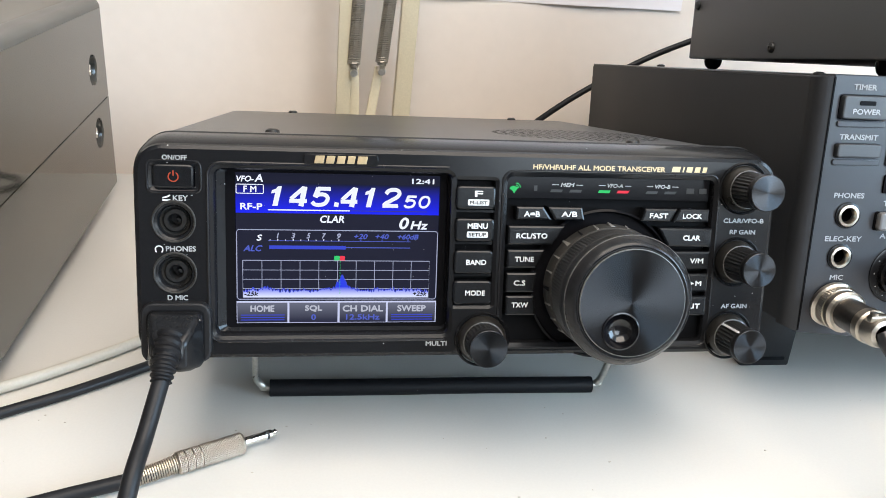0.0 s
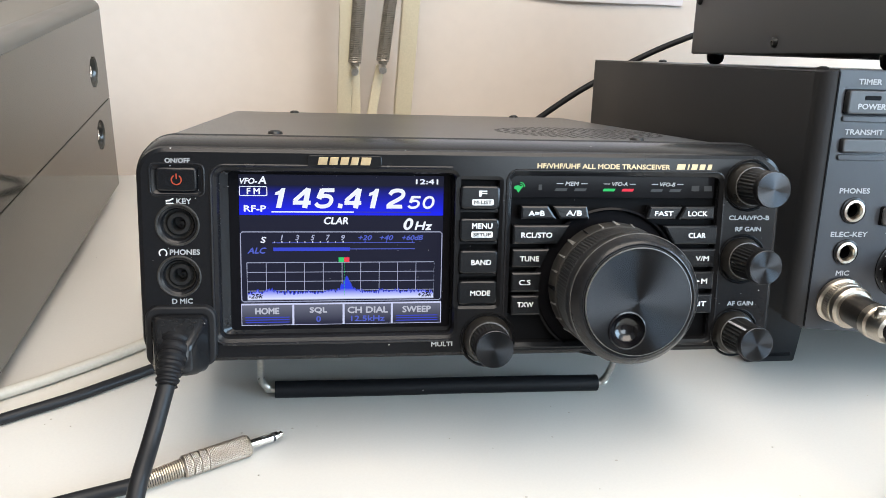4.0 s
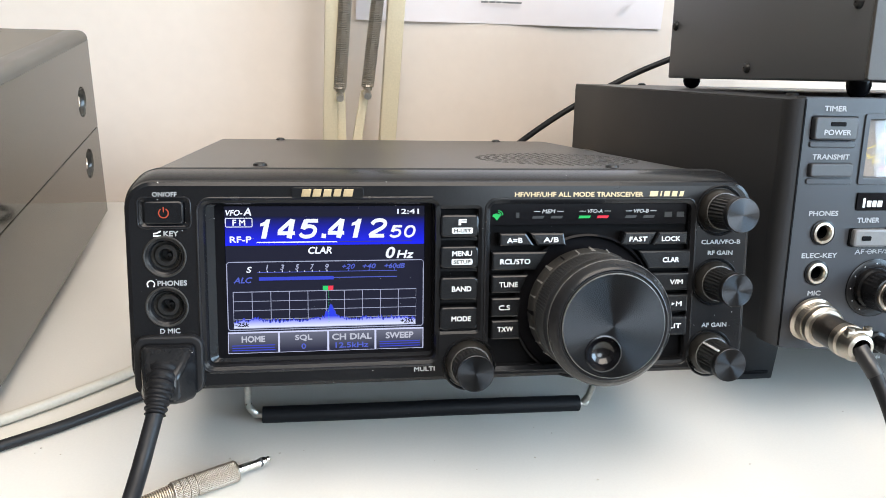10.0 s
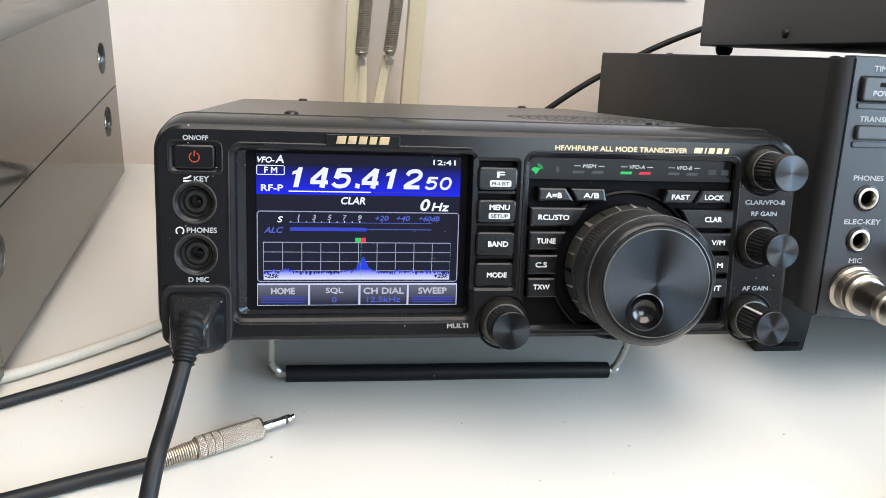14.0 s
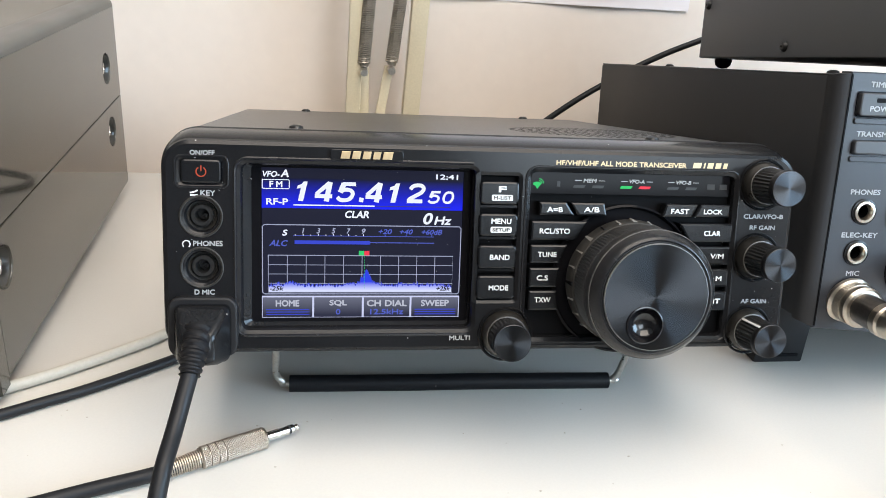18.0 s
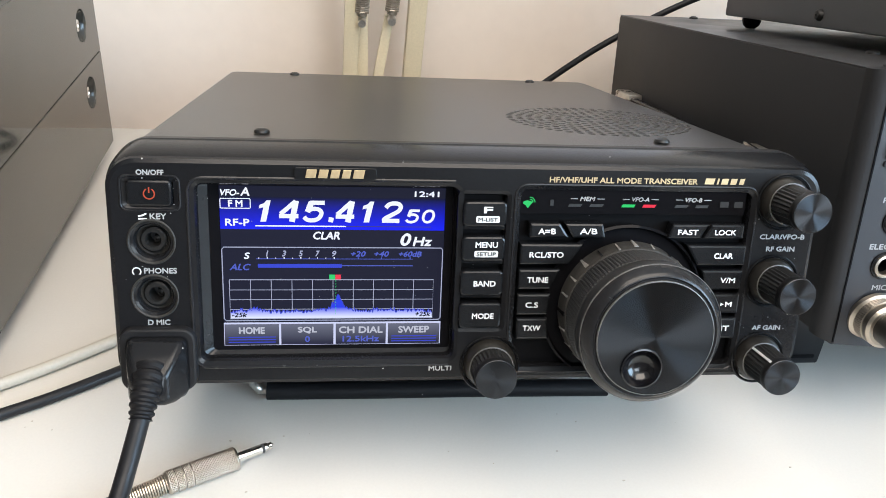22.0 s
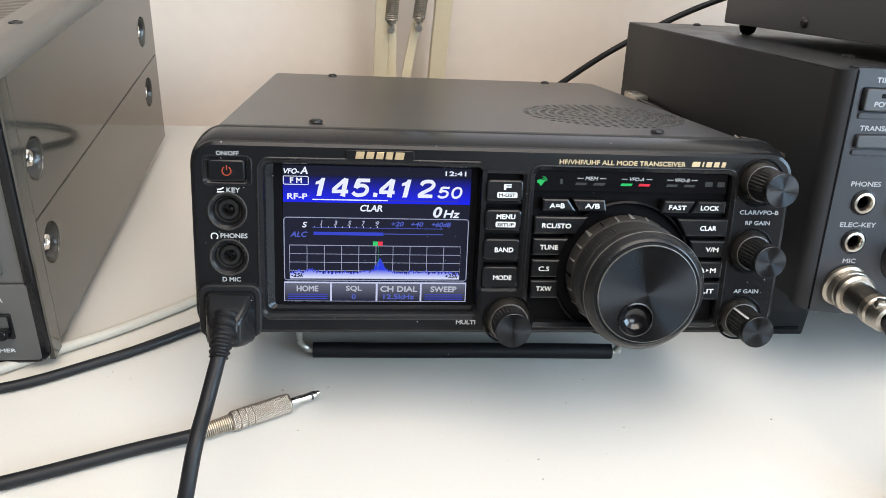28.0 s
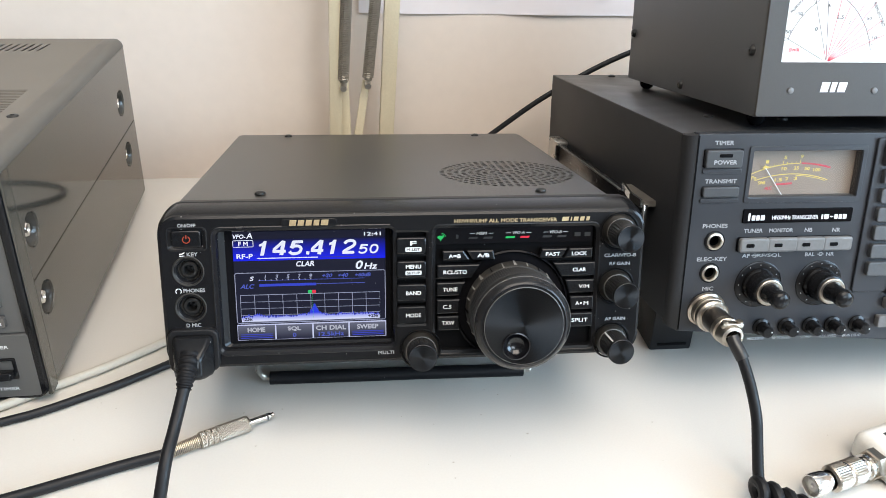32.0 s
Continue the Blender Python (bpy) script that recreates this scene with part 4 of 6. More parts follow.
def spun_face(name, r, h, cx, cz, parent, hole=None):
    """A turned metal disc; its own origin sits on the axis so that the turning marks run round it."""
    loop = [(q[0], q[1]) for q in disc(0, 0, r, 64)]
    if hole:
        me = plate(loop, [disc(*hole, 40)], 0.0, 0.0006)
    else:
        bm = lathe([(r, -0.0005), (r, 0), (r * 0.98, 0.0001), (0, 0.0001)], 48)
        me = bpy.data.meshes.new(name)
        bm.to_mesh(me)
    ob = part(name, me, M_SPUN, parent, "turned black metal disc")
    ob.location = (cx, -h, cz)
    return ob


HX, HZ = -3.6, -9.6
spun_face("dial_face", 18.5 * MM, 30.3 * MM, DX * MM, DZ * MM, dial, (HX * MM, HZ * MM, 6.2 * MM))
part("face_ring", lathe([(18.75 * MM, 29.9 * MM), (18.7 * MM, 30.35 * MM), (18.4 * MM, 30.45 * MM)], 96, (DX * MM, 0, DZ * MM)), M_PALEEDGE, dial, "thin pale ring painted as a highlight round the disc", smooth=60)
dimple = part("finger_dimple", lathe([(6.7 * MM, 0.0), (6.6 * MM, 0.5 * MM), (6.1 * MM, 0.6 * MM), (5.7 * MM, -0.3 * MM), (5.0 * MM, -1.8 * MM), (3.6 * MM, -3.0 * MM), (1.8 * MM, -3.6 * MM), (0, -3.7 * MM)], 40, ((DX + HX) * MM, -30.3 * MM, (DZ + HZ) * MM)), M_DIMPLE, dial, "glossy black finger dimple", smooth=60)


def small_knob(x, z, length, r, line=False, top=0.0):
    k = part("knob", lathe([(r * 1.28, 0), (r * 1.26, 1.2 * MM), (r * 1.12, 3.0 * MM), (r * 1.06, 3.6 * MM), (r * 0.98, 3.7 * MM)], 48, (x * MM, -0.0004, z * MM)), M_FLANGE, radio)
    part("knob_collar", lathe([(r * 1.42, -0.6 * MM), (r * 1.47, 0.4 * MM), (r * 1.42, 0.9 * MM), (r * 1.32, 0.4 * MM)], 44, (x * MM, -0.0004, z * MM)), M_BLACK, k)
    part("bright_line", lathe([(r * 1.06, 3.5 * MM), (r * 1.07, 3.8 * MM), (r * 1.02, 3.9 * MM)], 48, (x * MM, -0.0004, z * MM)), M_PALEEDGE, k, "thin pale edge")
    part("ribbed_grip", lathe([(r * 1.0, 3.6 * MM), (r * 1.0, 4.2 * MM), (r * 0.95, length - 2.6 * MM), (r * 0.95, length - 2.4 * MM)], 60, (x * MM, -0.0004, z * MM), knurl=(0, 3, 0.42 * MM)), M_GRIP, k, smooth=20)
    part("cap_rim", lathe([(r * 0.93, length - 2.7 * MM), (r * 0.99, length - 2.3 * MM), (r * 0.99, length - 0.3 * MM), (r * 0.97, length + 0.3 * MM), (r * 0.94, length + 0.4 * MM)], 56, (x * MM, -0.0004, z * MM)), M_SATIN, k, smooth=50)
    spun_face("knob_cap", r * 0.955, length + 0.0008, x * MM, z * MM, k)
    if line:
        part("pointer_line", box(-0.0004, 0.0004, -length + 0.0006, -0.003, r * 0.97, r * 1.035), M_INK, k, "white pointer line", smooth=0).matrix_basis = Matrix.Translation((x * MM, 0, z * MM)) @ Matrix.Rotation(radians(-38), 4, "Y")
    return k


small_knob(129.6, 31.0, 17.0 * MM, 6.7 * MM)
small_knob(129.2, 3.0, 17.0 * MM, 6.5 * MM)
small_knob(128.4, -25.6, 17.0 * MM, 6.6 * MM, line=True)
small_knob(31.8, -26.6, 12.6 * MM, 7.1 * MM)

# ---- microphone lead in the transceiver ----
lead = root("microphone_lead", radio.matrix_basis.copy(), "black microphone cable with moulded plug in the transceiver", "cable")
part("socket_frame", plate(rrect(*mm(-87.4, -65.4, -32.6, -12.7), 3.6 * MM, 6), [rrect(*mm(-86.0, -66.8, -31.2, -14.2), 2.6 * MM, 6)], -0.0036, 0.004, 0.0008), M_SATIN, radio, "raised frame round the microphone socket", smooth=50)
bm = bmesh.new()
rings = []
for y, x0, x1, z0, z1, r in ((0.001, -85.8, -67.0, -31.0, -14.4, 2.4), (-0.0036, -85.6, -67.2, -31.0, -14.6, 2.4), (-0.0042, -85.9, -66.9, -34.0, -14.6, 2.6), (-0.0060, -85.6, -67.2, -34.4, -14.8, 2.6), (-0.0070, -85.0, -67.8, -34.2, -15.4, 2.6), (-0.0110, -84.2, -69.0, -33.8, -18.6, 2.4), (-0.0142, -83.0, -70.8, -33.0, -21.6, 2.4), (-0.0154, -82.0, -71.8, -32.0, -22.6, 2.2)):
    rings.append([bm.verts.new((x, y, z)) for x, z in rrect(*mm(x0, x1, z0, z1), r * MM, 5)])
for a, b in zip(rings, rings[1:]):
    for i in range(len(a)):
        bm.faces.new((a[i], a[(i + 1) % len(a)], b[(i + 1) % len(a)], b[i]))
bm.faces.new(rings[-1])
bmesh.ops.recalc_face_normals(bm, faces=bm.faces[:])
part("plug_body", bm, M_BLACK, lead, smooth=60)
axis = glide([(-76.8 * MM, -10.5 * MM, -22.5 * MM), (-77.2 * MM, -16 * MM, -26 * MM), (-77.7 * MM, -19.8 * MM, -30 * MM), (-78.1 * MM, -22.4 * MM, -33.6 * MM)], 8)
part("strain_relief", tube(axis, 0.005, 16, [(5.4 - 1.9 * i / len(axis) - (0.55 if i % 4 in (2, 3) else 0)) * MM for i in range(len(axis))]), M_RUBBER, lead, "ribbed strain relief", smooth=25)
part("cable", tube(local(glide([radio.matrix_basis @ Vector((-78.0 * MM, -22 * MM, -33 * MM)), (-0.0813, -0.0425, 0.0475), (-0.0834, -0.055, 0.0405), (-0.0853, -0.0645, 0.030), (-0.0882, -0.073, 0.014),
     (-0.0896, -0.0805, 0.0045), (-0.0860, -0.0850, 0.0034), (-0.0800, -0.0850, 0.0036), (-0.0765, -0.0795, 0.0050)], 10)), 0.0028, 14), M_CABLE, lead)
pts = []
for i in range(16 * 14):
    w, a = i / 14, 2 * math.pi * i / 14
    pts.append((-0.0770 + 0.0062 * math.cos(a) + 0.0008 * w, -0.0775 - 0.0058 * w, 0.0094 + 0.0060 * math.sin(a)))
part("coiled_cable", tube(local(pts), 0.0029, 10), M_CABLE, lead, "coiled cord")

# ---- receiver with the keypad ----
LW, LD, LZ0, LZ1, SEAM = 0.286, 0.268, 0.0095, 0.136, 0.0715
FRONT_LIFT = 0.006
recv = root("radio_receiver", pose(-0.1672, 0.040, 0, 0, 0, 1.5), "grey steel communications receiver with keypad, standing on the desk", "radio")
part("chassis", box(-LW + 0.003, -0.0068, 0.004, LD - 0.001, LZ0 + 0.001, LZ1 - 0.008), M_WELL, recv)


def side_plate(name, z0, z1, zc):
    lift = FRONT_LIFT if z1 > 0.1 else 0.0
    me = plate([(0.0102, z0), (LD, z0), (LD, z1), (0.0102, z1 + lift)], [disc(0.0225, zc, 0.0098, 32), disc(LD - 0.033, zc, 0.0098, 32)], -0.0012, 0.0009, 0.0003)
    me.transform(Matrix.Rotation(radians(90), 4, "Z"))
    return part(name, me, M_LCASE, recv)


side_plate("upper_side", SEAM + 0.0006, LZ1 - 0.0062, 0.0955)
part("edge_strip", prism([(-0.0010, 0.0055), (0.0012, 0.0055), (0.0012, LZ1 - 0.0004), (-0.0010, LZ1 - 0.0004)], 0.0, 0.0095), M_LCASE, recv, smooth=0)
side_plate("lower_side", LZ0, SEAM - 0.0006, 0.0545)
for y in (0.0225, LD - 0.033):
    for z in (0.0955, 0.0545):
        well = part("screw_dish", lathe([(0.0100, 0.0013), (0.0098, 0.0008), (0.0090, -0.0008), (0.0070, -0.0034), (0.0045, -0.0046), (0, -0.0047)], 32, (0.0, y, z), "+x"), M_LDISH, recv)
        part("screw", lathe([(0.0043, -0.0046), (0.0043, -0.0016), (0.0034, -0.0006), (0.0017, -0.0005), (0.0012, -0.0020), (0, -0.0020)], 20, (0.0, y, z), "+x"), M_CHROME, well, "bright countersunk screw")
# rounded shoulder and top with slots
shoulder = [(0.0012, LZ1 - 0.0062)] + [(0.0012 - 0.0055 + 0.0055 * math.cos(radians(a)), LZ1 - 0.0055 + 0.0055 * math.sin(radians(a))) for a in range(0, 91, 10)] + [(-0.012, LZ1), (-0.012, LZ1 - 0.0015), (-0.0015, LZ1 - 0.0062)]
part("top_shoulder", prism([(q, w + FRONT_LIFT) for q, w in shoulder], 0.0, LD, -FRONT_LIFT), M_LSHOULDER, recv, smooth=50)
slots = []
for i in range(15):
    x = -0.0475 - 0.0052 * i
    slots.append([(x, 0.251), (x + 0.0026, 0.251), (x + 0.0004, 0.228), (x - 0.0022, 0.228)])
for i in range(16):
    y = 0.1240 - 0.0033 * i
    slots.append([(-0.11, y), (-0.0230, y), (-0.0230, y + 0.0021), (-0.11, y + 0.0021)])
top = plate([(-LW + 0.002, 0.0), (-0.0118, 0.0), (-0.0118, LD), (-LW + 0.002, LD)], slots, -0.0006, 0.0006)
top.transform(Matrix.Translation((0, 0, LZ1 - 0.0006)) @ Matrix.Rotation(radians(-90), 4, "X"))
for v in top.vertices:
    v.co.z += FRONT_LIFT * (1 - v.co.y / LD)
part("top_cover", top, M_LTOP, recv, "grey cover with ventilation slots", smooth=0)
# black sheet added below the slots to stand for the shade inside
part("slot_shade_sheet", box(-LW + 0.006, -0.013, 0.006, LD - 0.004, LZ1 - 0.0055, LZ1 - 0.004), M_VOID, recv)
for x, y in ((-0.0148, 0.0726),):
    part("cover_screw", lathe([(0.0033, 0), (0.0028, 0.0006), (0.0012, 0.0009), (0.0009, 0.0004), (0, 0.0004)], 18, (x, y, LZ1 + FRONT_LIFT * (1 - y / LD)), "+z"), M_BLACKMETAL, recv)
for x in (-0.03, -LW + 0.03):
    for y in (0.03, LD - 0.03):
        part("foot", lathe([(0, 0.0105), (0.008, 0.0105), (0.009, 0.008), (0.0095, 0)], 20, (x, y, LZ0 + 0.001), "-z"), M_RUBBER, recv)
FRONT_ALL = len(scene.objects)
# front: dark trim, ledge, keypad panel, lower panel
part("front_trim", plate(rrect(-LW + 0.001, -0.0012, 0.0055, LZ1 + 0.0044, 0.006, 5), [rrect(-LW + 0.008, -0.0036, 0.0060, LZ1 - 0.0045, 0.002, 3)], -0.0075, 0.0032, 0.0014), M_BLACK, recv, "dark moulded front trim")
part("ledge", plate(rrect(-LW + 0.006, -0.0042, LZ1 - 0.0038, LZ1 + 0.0036, 0.001, 2), [], -0.0078, -0.0060, 0.0008), M_LFACE, recv)
part("keypad_panel", plate([(-LW + 0.009, 0.0470), (-0.0034, 0.0470), (-0.0034, LZ1 - 0.0050), (-LW + 0.009, LZ1 - 0.0050)], [], -0.0062, 0.002, 0.0004), M_LFACE, recv)
part("lower_panel", plate([(-LW + 0.009, 0.0062), (-0.0034, 0.0062), (-0.0034, 0.0456), (-LW + 0.009, 0.0456)], [], -0.0074, 0.002, 0.0005), M_LFACE, recv)
FRONT_ROW = len(scene.objects)
part("wall_mark", box(-0.0122, -0.0117, -0.0066, -0.0060, 0.1100, 0.1245), M_INKG, recv)
chan = part("channel_key", plate(rrect(-0.0390, -0.0155, 0.1105, 0.1248, 0.001, 2), [], -0.0086, -0.006, 0.0005), M_KEY, recv)
legend("CHANNEL", -0.0352, -0.0202, 0.1152, 0.0022, -0.0087, chan)
part("channel_lamp", box(-0.0305, -0.025, -0.0089, -0.0084, 0.1205, 0.1215), M_DIM, chan)
for row, (names, ivory) in enumerate(((("2", "3"), True), (("5", "6"), True), (("8", "9"), True), (("0", "MHz"), False), (("CLR", "ENT/kHz"), False))):
    zt = 0.1046 - 0.0118 * row
    for col, words in enumerate(names):
        x0 = -0.0470 + 0.0188 * col
        key = part("keypad_key", plate(rrect(x0 + 0.0004, x0 + 0.0138, zt - 0.0050, zt - 0.0006, 0.0006, 2), [], -0.0092, -0.006, 0.0005), M_LKEYW if ivory or words == "0" else M_LKEYG, recv)
        half = min(0.0058, 0.00078 * len(words) + 0.0004)
        legend(words, x0 + 0.0071 - half, x0 + 0.0071 + half, zt - 0.0028, 0.0021, -0.0093, key, M_INKD if ivory or words == "0" else M_INK)
    part("key_bed", plate(rrect(-0.0520, -0.0140, zt - 0.0066, zt + 0.0008, 0.0005, 2), [], -0.0064, -0.0060, 0.0), M_DKEY, recv)
legend("POWER", -0.0285, -0.0160, 0.0387, 0.0021, -0.0076, recv), legend("TIMER", -0.0262, -0.0155, 0.0118, 0.0021, -0.0076, recv), legend("OFF", -0.0378, -0.0318, 0.0250, 0.0019, -0.0076, recv)
for pts in (((-0.0298, 0.0387), (-0.0352, 0.0387), (-0.0352, 0.0272)), ((-0.0275, 0.0118), (-0.0348, 0.0118), (-0.0348, 0.0228)), ((-0.0388, 0.0230), (-0.0388, 0.0270), (-0.0312, 0.0270), (-0.0294, 0.0250), (-0.0312, 0.0230), (-0.0388, 0.0230))):
    part("print_line", strip(pts, 0.0004, -0.0076), M_INKG, recv, smooth=0)
sw = part("rocker_switch", plate(rrect(-0.0285, -0.0145, 0.0185, 0.0315, 0.0006, 2), [rrect(-0.0272, -0.0158, 0.0196, 0.0304, 0.0005, 2)], -0.0082, -0.0072, 0.0002), M_KEY, recv)
part("lever", moved(box(-0.0276, -0.0156, -0.0070, 0.0008, -0.0022, 0.0022, 0.0006), Matrix.Translation((0, -0.0085, 0.0222)) @ Matrix.Rotation(radians(-20), 4, "X")), M_BLACK, sw)
part("switch_face", box(-0.027, -0.016, -0.0078, -0.007, 0.0245, 0.0302), M_LFACE, sw)
part("socket", lathe([(0.006, 0), (0.006, 0.0015), (0.0045, 0.002), (0.0032, 0.0012), (0.003, -0.004), (0, -0.004)], 28, (-0.052, -0.0074, 0.0255)), M_BLACK, recv)

for ob in list(scene.objects)[FRONT_ROW:]:
    if ob.parent == recv:
        ob.location.x += 0.0013
for ob in list(scene.objects)[FRONT_ALL:]:
    if ob.parent == recv:
        ob.location.y += 0.006

# black block with a stand that rests on the receiver
block = root("black_block", pose(-0.1853, 0.0570, LZ1 + 0.0058, -1.28, 0, 24), "flat black plastic box with a short plug standing on the receiver", "box")
part("base", box(-0.14, 0.0, 0.0, 0.055, 0, 0.0205, 0.0012), M_SATIN, block)
part("lid", box(-0.138, -0.002, 0.002, 0.053, 0.0203, 0.0265, 0.0025), M_GLOSS, block)
part("plug", lathe([(0, 0.012), (0.002, 0.0118), (0.0022, 0.004), (0.0035, 0.0038), (0.0036, -0.001)], 18, (-0.001, 0.045, 0.013), "+x"), M_BLACKMETAL, block, "short metal plug")

# ---- desktop transceiver under the meter box ----
set2 = root("desktop_transceiver", pose(0.1878, 0.0291, 0.1055, -10.17, 0, 0), "charcoal desktop transceiver raised on front legs, beneath a meter box", "radio")


def mmb(x0, x1, y0, y1, z0, z1, bevel=0.0):
    return box(*mm(x0, x1, y0, y1, z0, z1), bevel * MM)


REAR_LIFT = 0.0024 / 0.284


def risen(bm):
    """The top of the cabinet rises a little towards the rear."""
    for v in bm.verts:
        if v.co.z > 0.04:
            v.co.z += REAR_LIFT * max(0.0, v.co.y - 0.006)
    return bm


part("cabinet", risen(mmb(-17.6, 322, 6, 284, -56, 48.6, 1.6)), M_ICASE, set2)
part("top_cover", risen(mmb(-17.2, 321.6, 8.5, 283.6, 48.2, 48.95, 0.3)), M_ITOP, set2, "dusty top plate")
MW = rrect(*mm(18.4, 79.4, 15.8, 41.4), 0.8 * MM, 2)
part("front_panel", plate([(q * MM, w * MM) for q, w in ((-11.5, -58.5), (115, -68.5), (318, -68.5), (318, 49.5), (-11.5, 49.5))], [MW, disc(3.2 * MM, -7.4 * MM, 5.6 * MM), disc(2.6 * MM, -25.3 * MM, 5.4 * MM), rrect(*mm(-8.6, 13.4, 31.8, 42.4), 1 * MM, 3), rrect(*mm(-7.8, 13.2, 16.6, 22.8), 1 * MM, 3)], 0.0, 0.007, 0.0006), M_IFACE, set2)
bm = bmesh.new()
corner = ((-17.7, 7.5), (-17.6, 4.6), (-17.0, 2.8), (-15.8, 1.4), (-14.2, 0.6), (-12.4, 0.2), (-11.3, 0.2), (-11.3, 7.5))
low = [bm.verts.new((x * MM, y * MM, (-56.6 - 0.35 * (x + 17.5)) * MM)) for x, y in corner]
high = [bm.verts.new((x * MM, y * MM, (48.7 + 0.12 * (x + 17.5)) * MM)) for x, y in corner]
for i in range(len(corner)):
    j = (i + 1) % len(corner)
    bm.faces.new((low[i], low[j], high[j], high[i]))
bm.faces.new(low[::-1]), bm.faces.new(high)
bmesh.ops.recalc_face_normals(bm, faces=bm.faces[:])
part("bezel_edge", bm, M_ICASE, set2, smooth=50)
part("panel_gap", mmb(-11.9, -11.2, -0.2, 1.0, -58.0, 49.0), M_WELL, set2, "dark gap beside the front panel", smooth=0)
part("recess_back", mmb(-10, 16, 7.1, 8, -34, 44), M_WELL, set2)
for words, x0, x1, z in (("TIMER", -3, 7.4, 45.3), ("TRANSMIT", -6, 11.4, 25.2), ("PHONES", -4.3, 9.5, 1.0), ("ELEC-KEY", -5.4, 11.5, -17.5), ("MIC", -0.4, 5.8, -34.4), ("TUNER", 18.9, 29.6, -2.1), ("MONITOR", 33.2, 46.7, -2.1), ("NB", 53.3, 57.8, -2.2), ("NR", 69.2, 73.8, -2.5)):
    legend(words, *mm(x0, x1, z, 2.3), -0.0002, set2, M_INKG)
for words, x0 in (("AF", 19.7), ("BAL", 55.8)):
    legend(words, *mm(x0, x0 + (4.6 if words == "AF" else 5.6), -16.1, 2.2), -0.0002, set2, M_INKG)
    tail = "RF/SQL" if words == "AF" else "NR"
    xe = 42.2 if words == "AF" else 72.6
    legend(tail, *mm(xe - (14.0 if words == "AF" else 4.6), xe, -16.2, 2.2), -0.0002, set2, M_INKG)
    xm = (x0 + 7.2) if words == "AF" else (x0 + 9.0)
    part("knob_symbol", strip([(xm * MM + q, -16.1 * MM + w) for q, w in arc(0, 0, 1.0 * MM, 0, 360, 14)], 0.35 * MM, -0.0002), M_INKG, set2, smooth=0)
    part("knob_symbol", strip([((xm - 2.0) * MM, -16.1 * MM), ((xm + 2.0) * MM, -16.1 * MM)], 0.35 * MM, -0.0003), M_INKG, set2, smooth=0)
# shallow black plate fills the hole as the shade round the key
part("key_well", plate(rrect(*mm(-8.2, 13.2, 31.6, 42.2), 1.6 * MM, 4), [], 0.0006, 0.004, 0.0), M_WELL, set2)
part("key_ledge", plate(rrect(*mm(-7.8, 12.8, 29.6, 31.3), 0.6 * MM, 3), [], -0.0008, 0.004, 0.0004), M_IFACE, set2)
pb = part("power_key", plate(rrect(*mm(-6.8, 11.8, 33.2, 41.2), 0.8 * MM, 3), [], -0.0022, 0.006, 0.0007), M_DKEY, set2)
legend("POWER", *mm(-3.2, 9.2, 35.6, 2.3), -0.0023, pb, M_INKG)
part("key_lamp", plate(rrect(*mm(-0.5, 6.4, 38.2, 39.8), 0.4 * MM, 2), [], -0.0024, -0.0020, 0.0001), M_WELL, pb)
part("key_well", plate(rrect(*mm(-7.8, 13.4, 16.0, 22.8), 1.6 * MM, 4), [], 0.0006, 0.004, 0.0), M_WELL, set2)
part("key_ledge", plate(rrect(*mm(-7.4, 13.0, 14.0, 15.7), 0.6 * MM, 3), [], -0.0008, 0.004, 0.0004), M_IFACE, set2)
part("transmit_key", plate(rrect(*mm(-6.4, 12.0, 17.6, 21.8), 0.8 * MM, 3), [], -0.0020, 0.006, 0.0007), M_DKEY, set2)
for x, z in ((3.2, -7.4), (2.6, -25.3)):
    jack = part("socket", lathe([(5.8 * MM, -0.6 * MM), (5.6 * MM, 0.6 * MM), (4.9 * MM, 0.7 * MM)], 32, (x * MM, 0, z * MM)), M_BLACK, set2)
    part("metal_ring", lathe([(4.9 * MM, 0.2 * MM), (4.6 * MM, 1.3 * MM), (3.6 * MM, 1.5 * MM), (3.1 * MM, 0.8 * MM), (3.0 * MM, -6 * MM), (0, -6 * MM)], 32, (x * MM, 0, z * MM)), M_NICKEL, jack, "nickel-plated socket ring")
    part("bore", lathe([(2.95 * MM, -1.2 * MM), (2.7 * MM, -5.5 * MM), (0, -5.6 * MM)], 24, (x * MM, 0, z * MM)), M_WELL, jack)
# needle meter
part("meter_surround", plate(rrect(*mm(16.6, 81.4, 13.6, 43.2), 1 * MM, 2), [MW], -0.0007, 0.0002, 0.0003), M_IFACE, set2)
meter = part("meter_card", mmb(17.5, 80.2, 5.0, 6.8, 15, 42.2), M_AMBERCARD, set2, "bronze meter card with yellow and red scales", smooth=0)
CY = 0.0049
AX, AZ = 40.0, -14.0
part("scale_arc", strip([(q * MM, w * MM) for q, w in arc(47.7, -31.5, 64.7, 116, 90)], 0.45 * MM, CY), M_YELLOW, meter, smooth=0)
part("scale_arc", strip([(q * MM, w * MM) for q, w in arc(47.7, -31.5, 64.7, 89, 74)], 0.9 * MM, CY), M_INKR, meter, smooth=0)
part("scale_arc", strip([(q * MM, w * MM) for q, w in arc(44.3, -35.5, 63.0, 109, 71)], 0.45 * MM, CY), M_YELLOW, meter, smooth=0)
part("scale_arc", strip([(q * MM, w * MM) for q, w in arc(44.3, -35.5, 62.2, 88, 72)], 0.3 * MM, CY), M_YELLOW, meter, smooth=0)
part("scale_arc", strip([(35.4 * MM, 21.8 * MM), (45.0 * MM, 22.4 * MM)], 1.0 * MM, CY), M_INKR, meter, smooth=0)
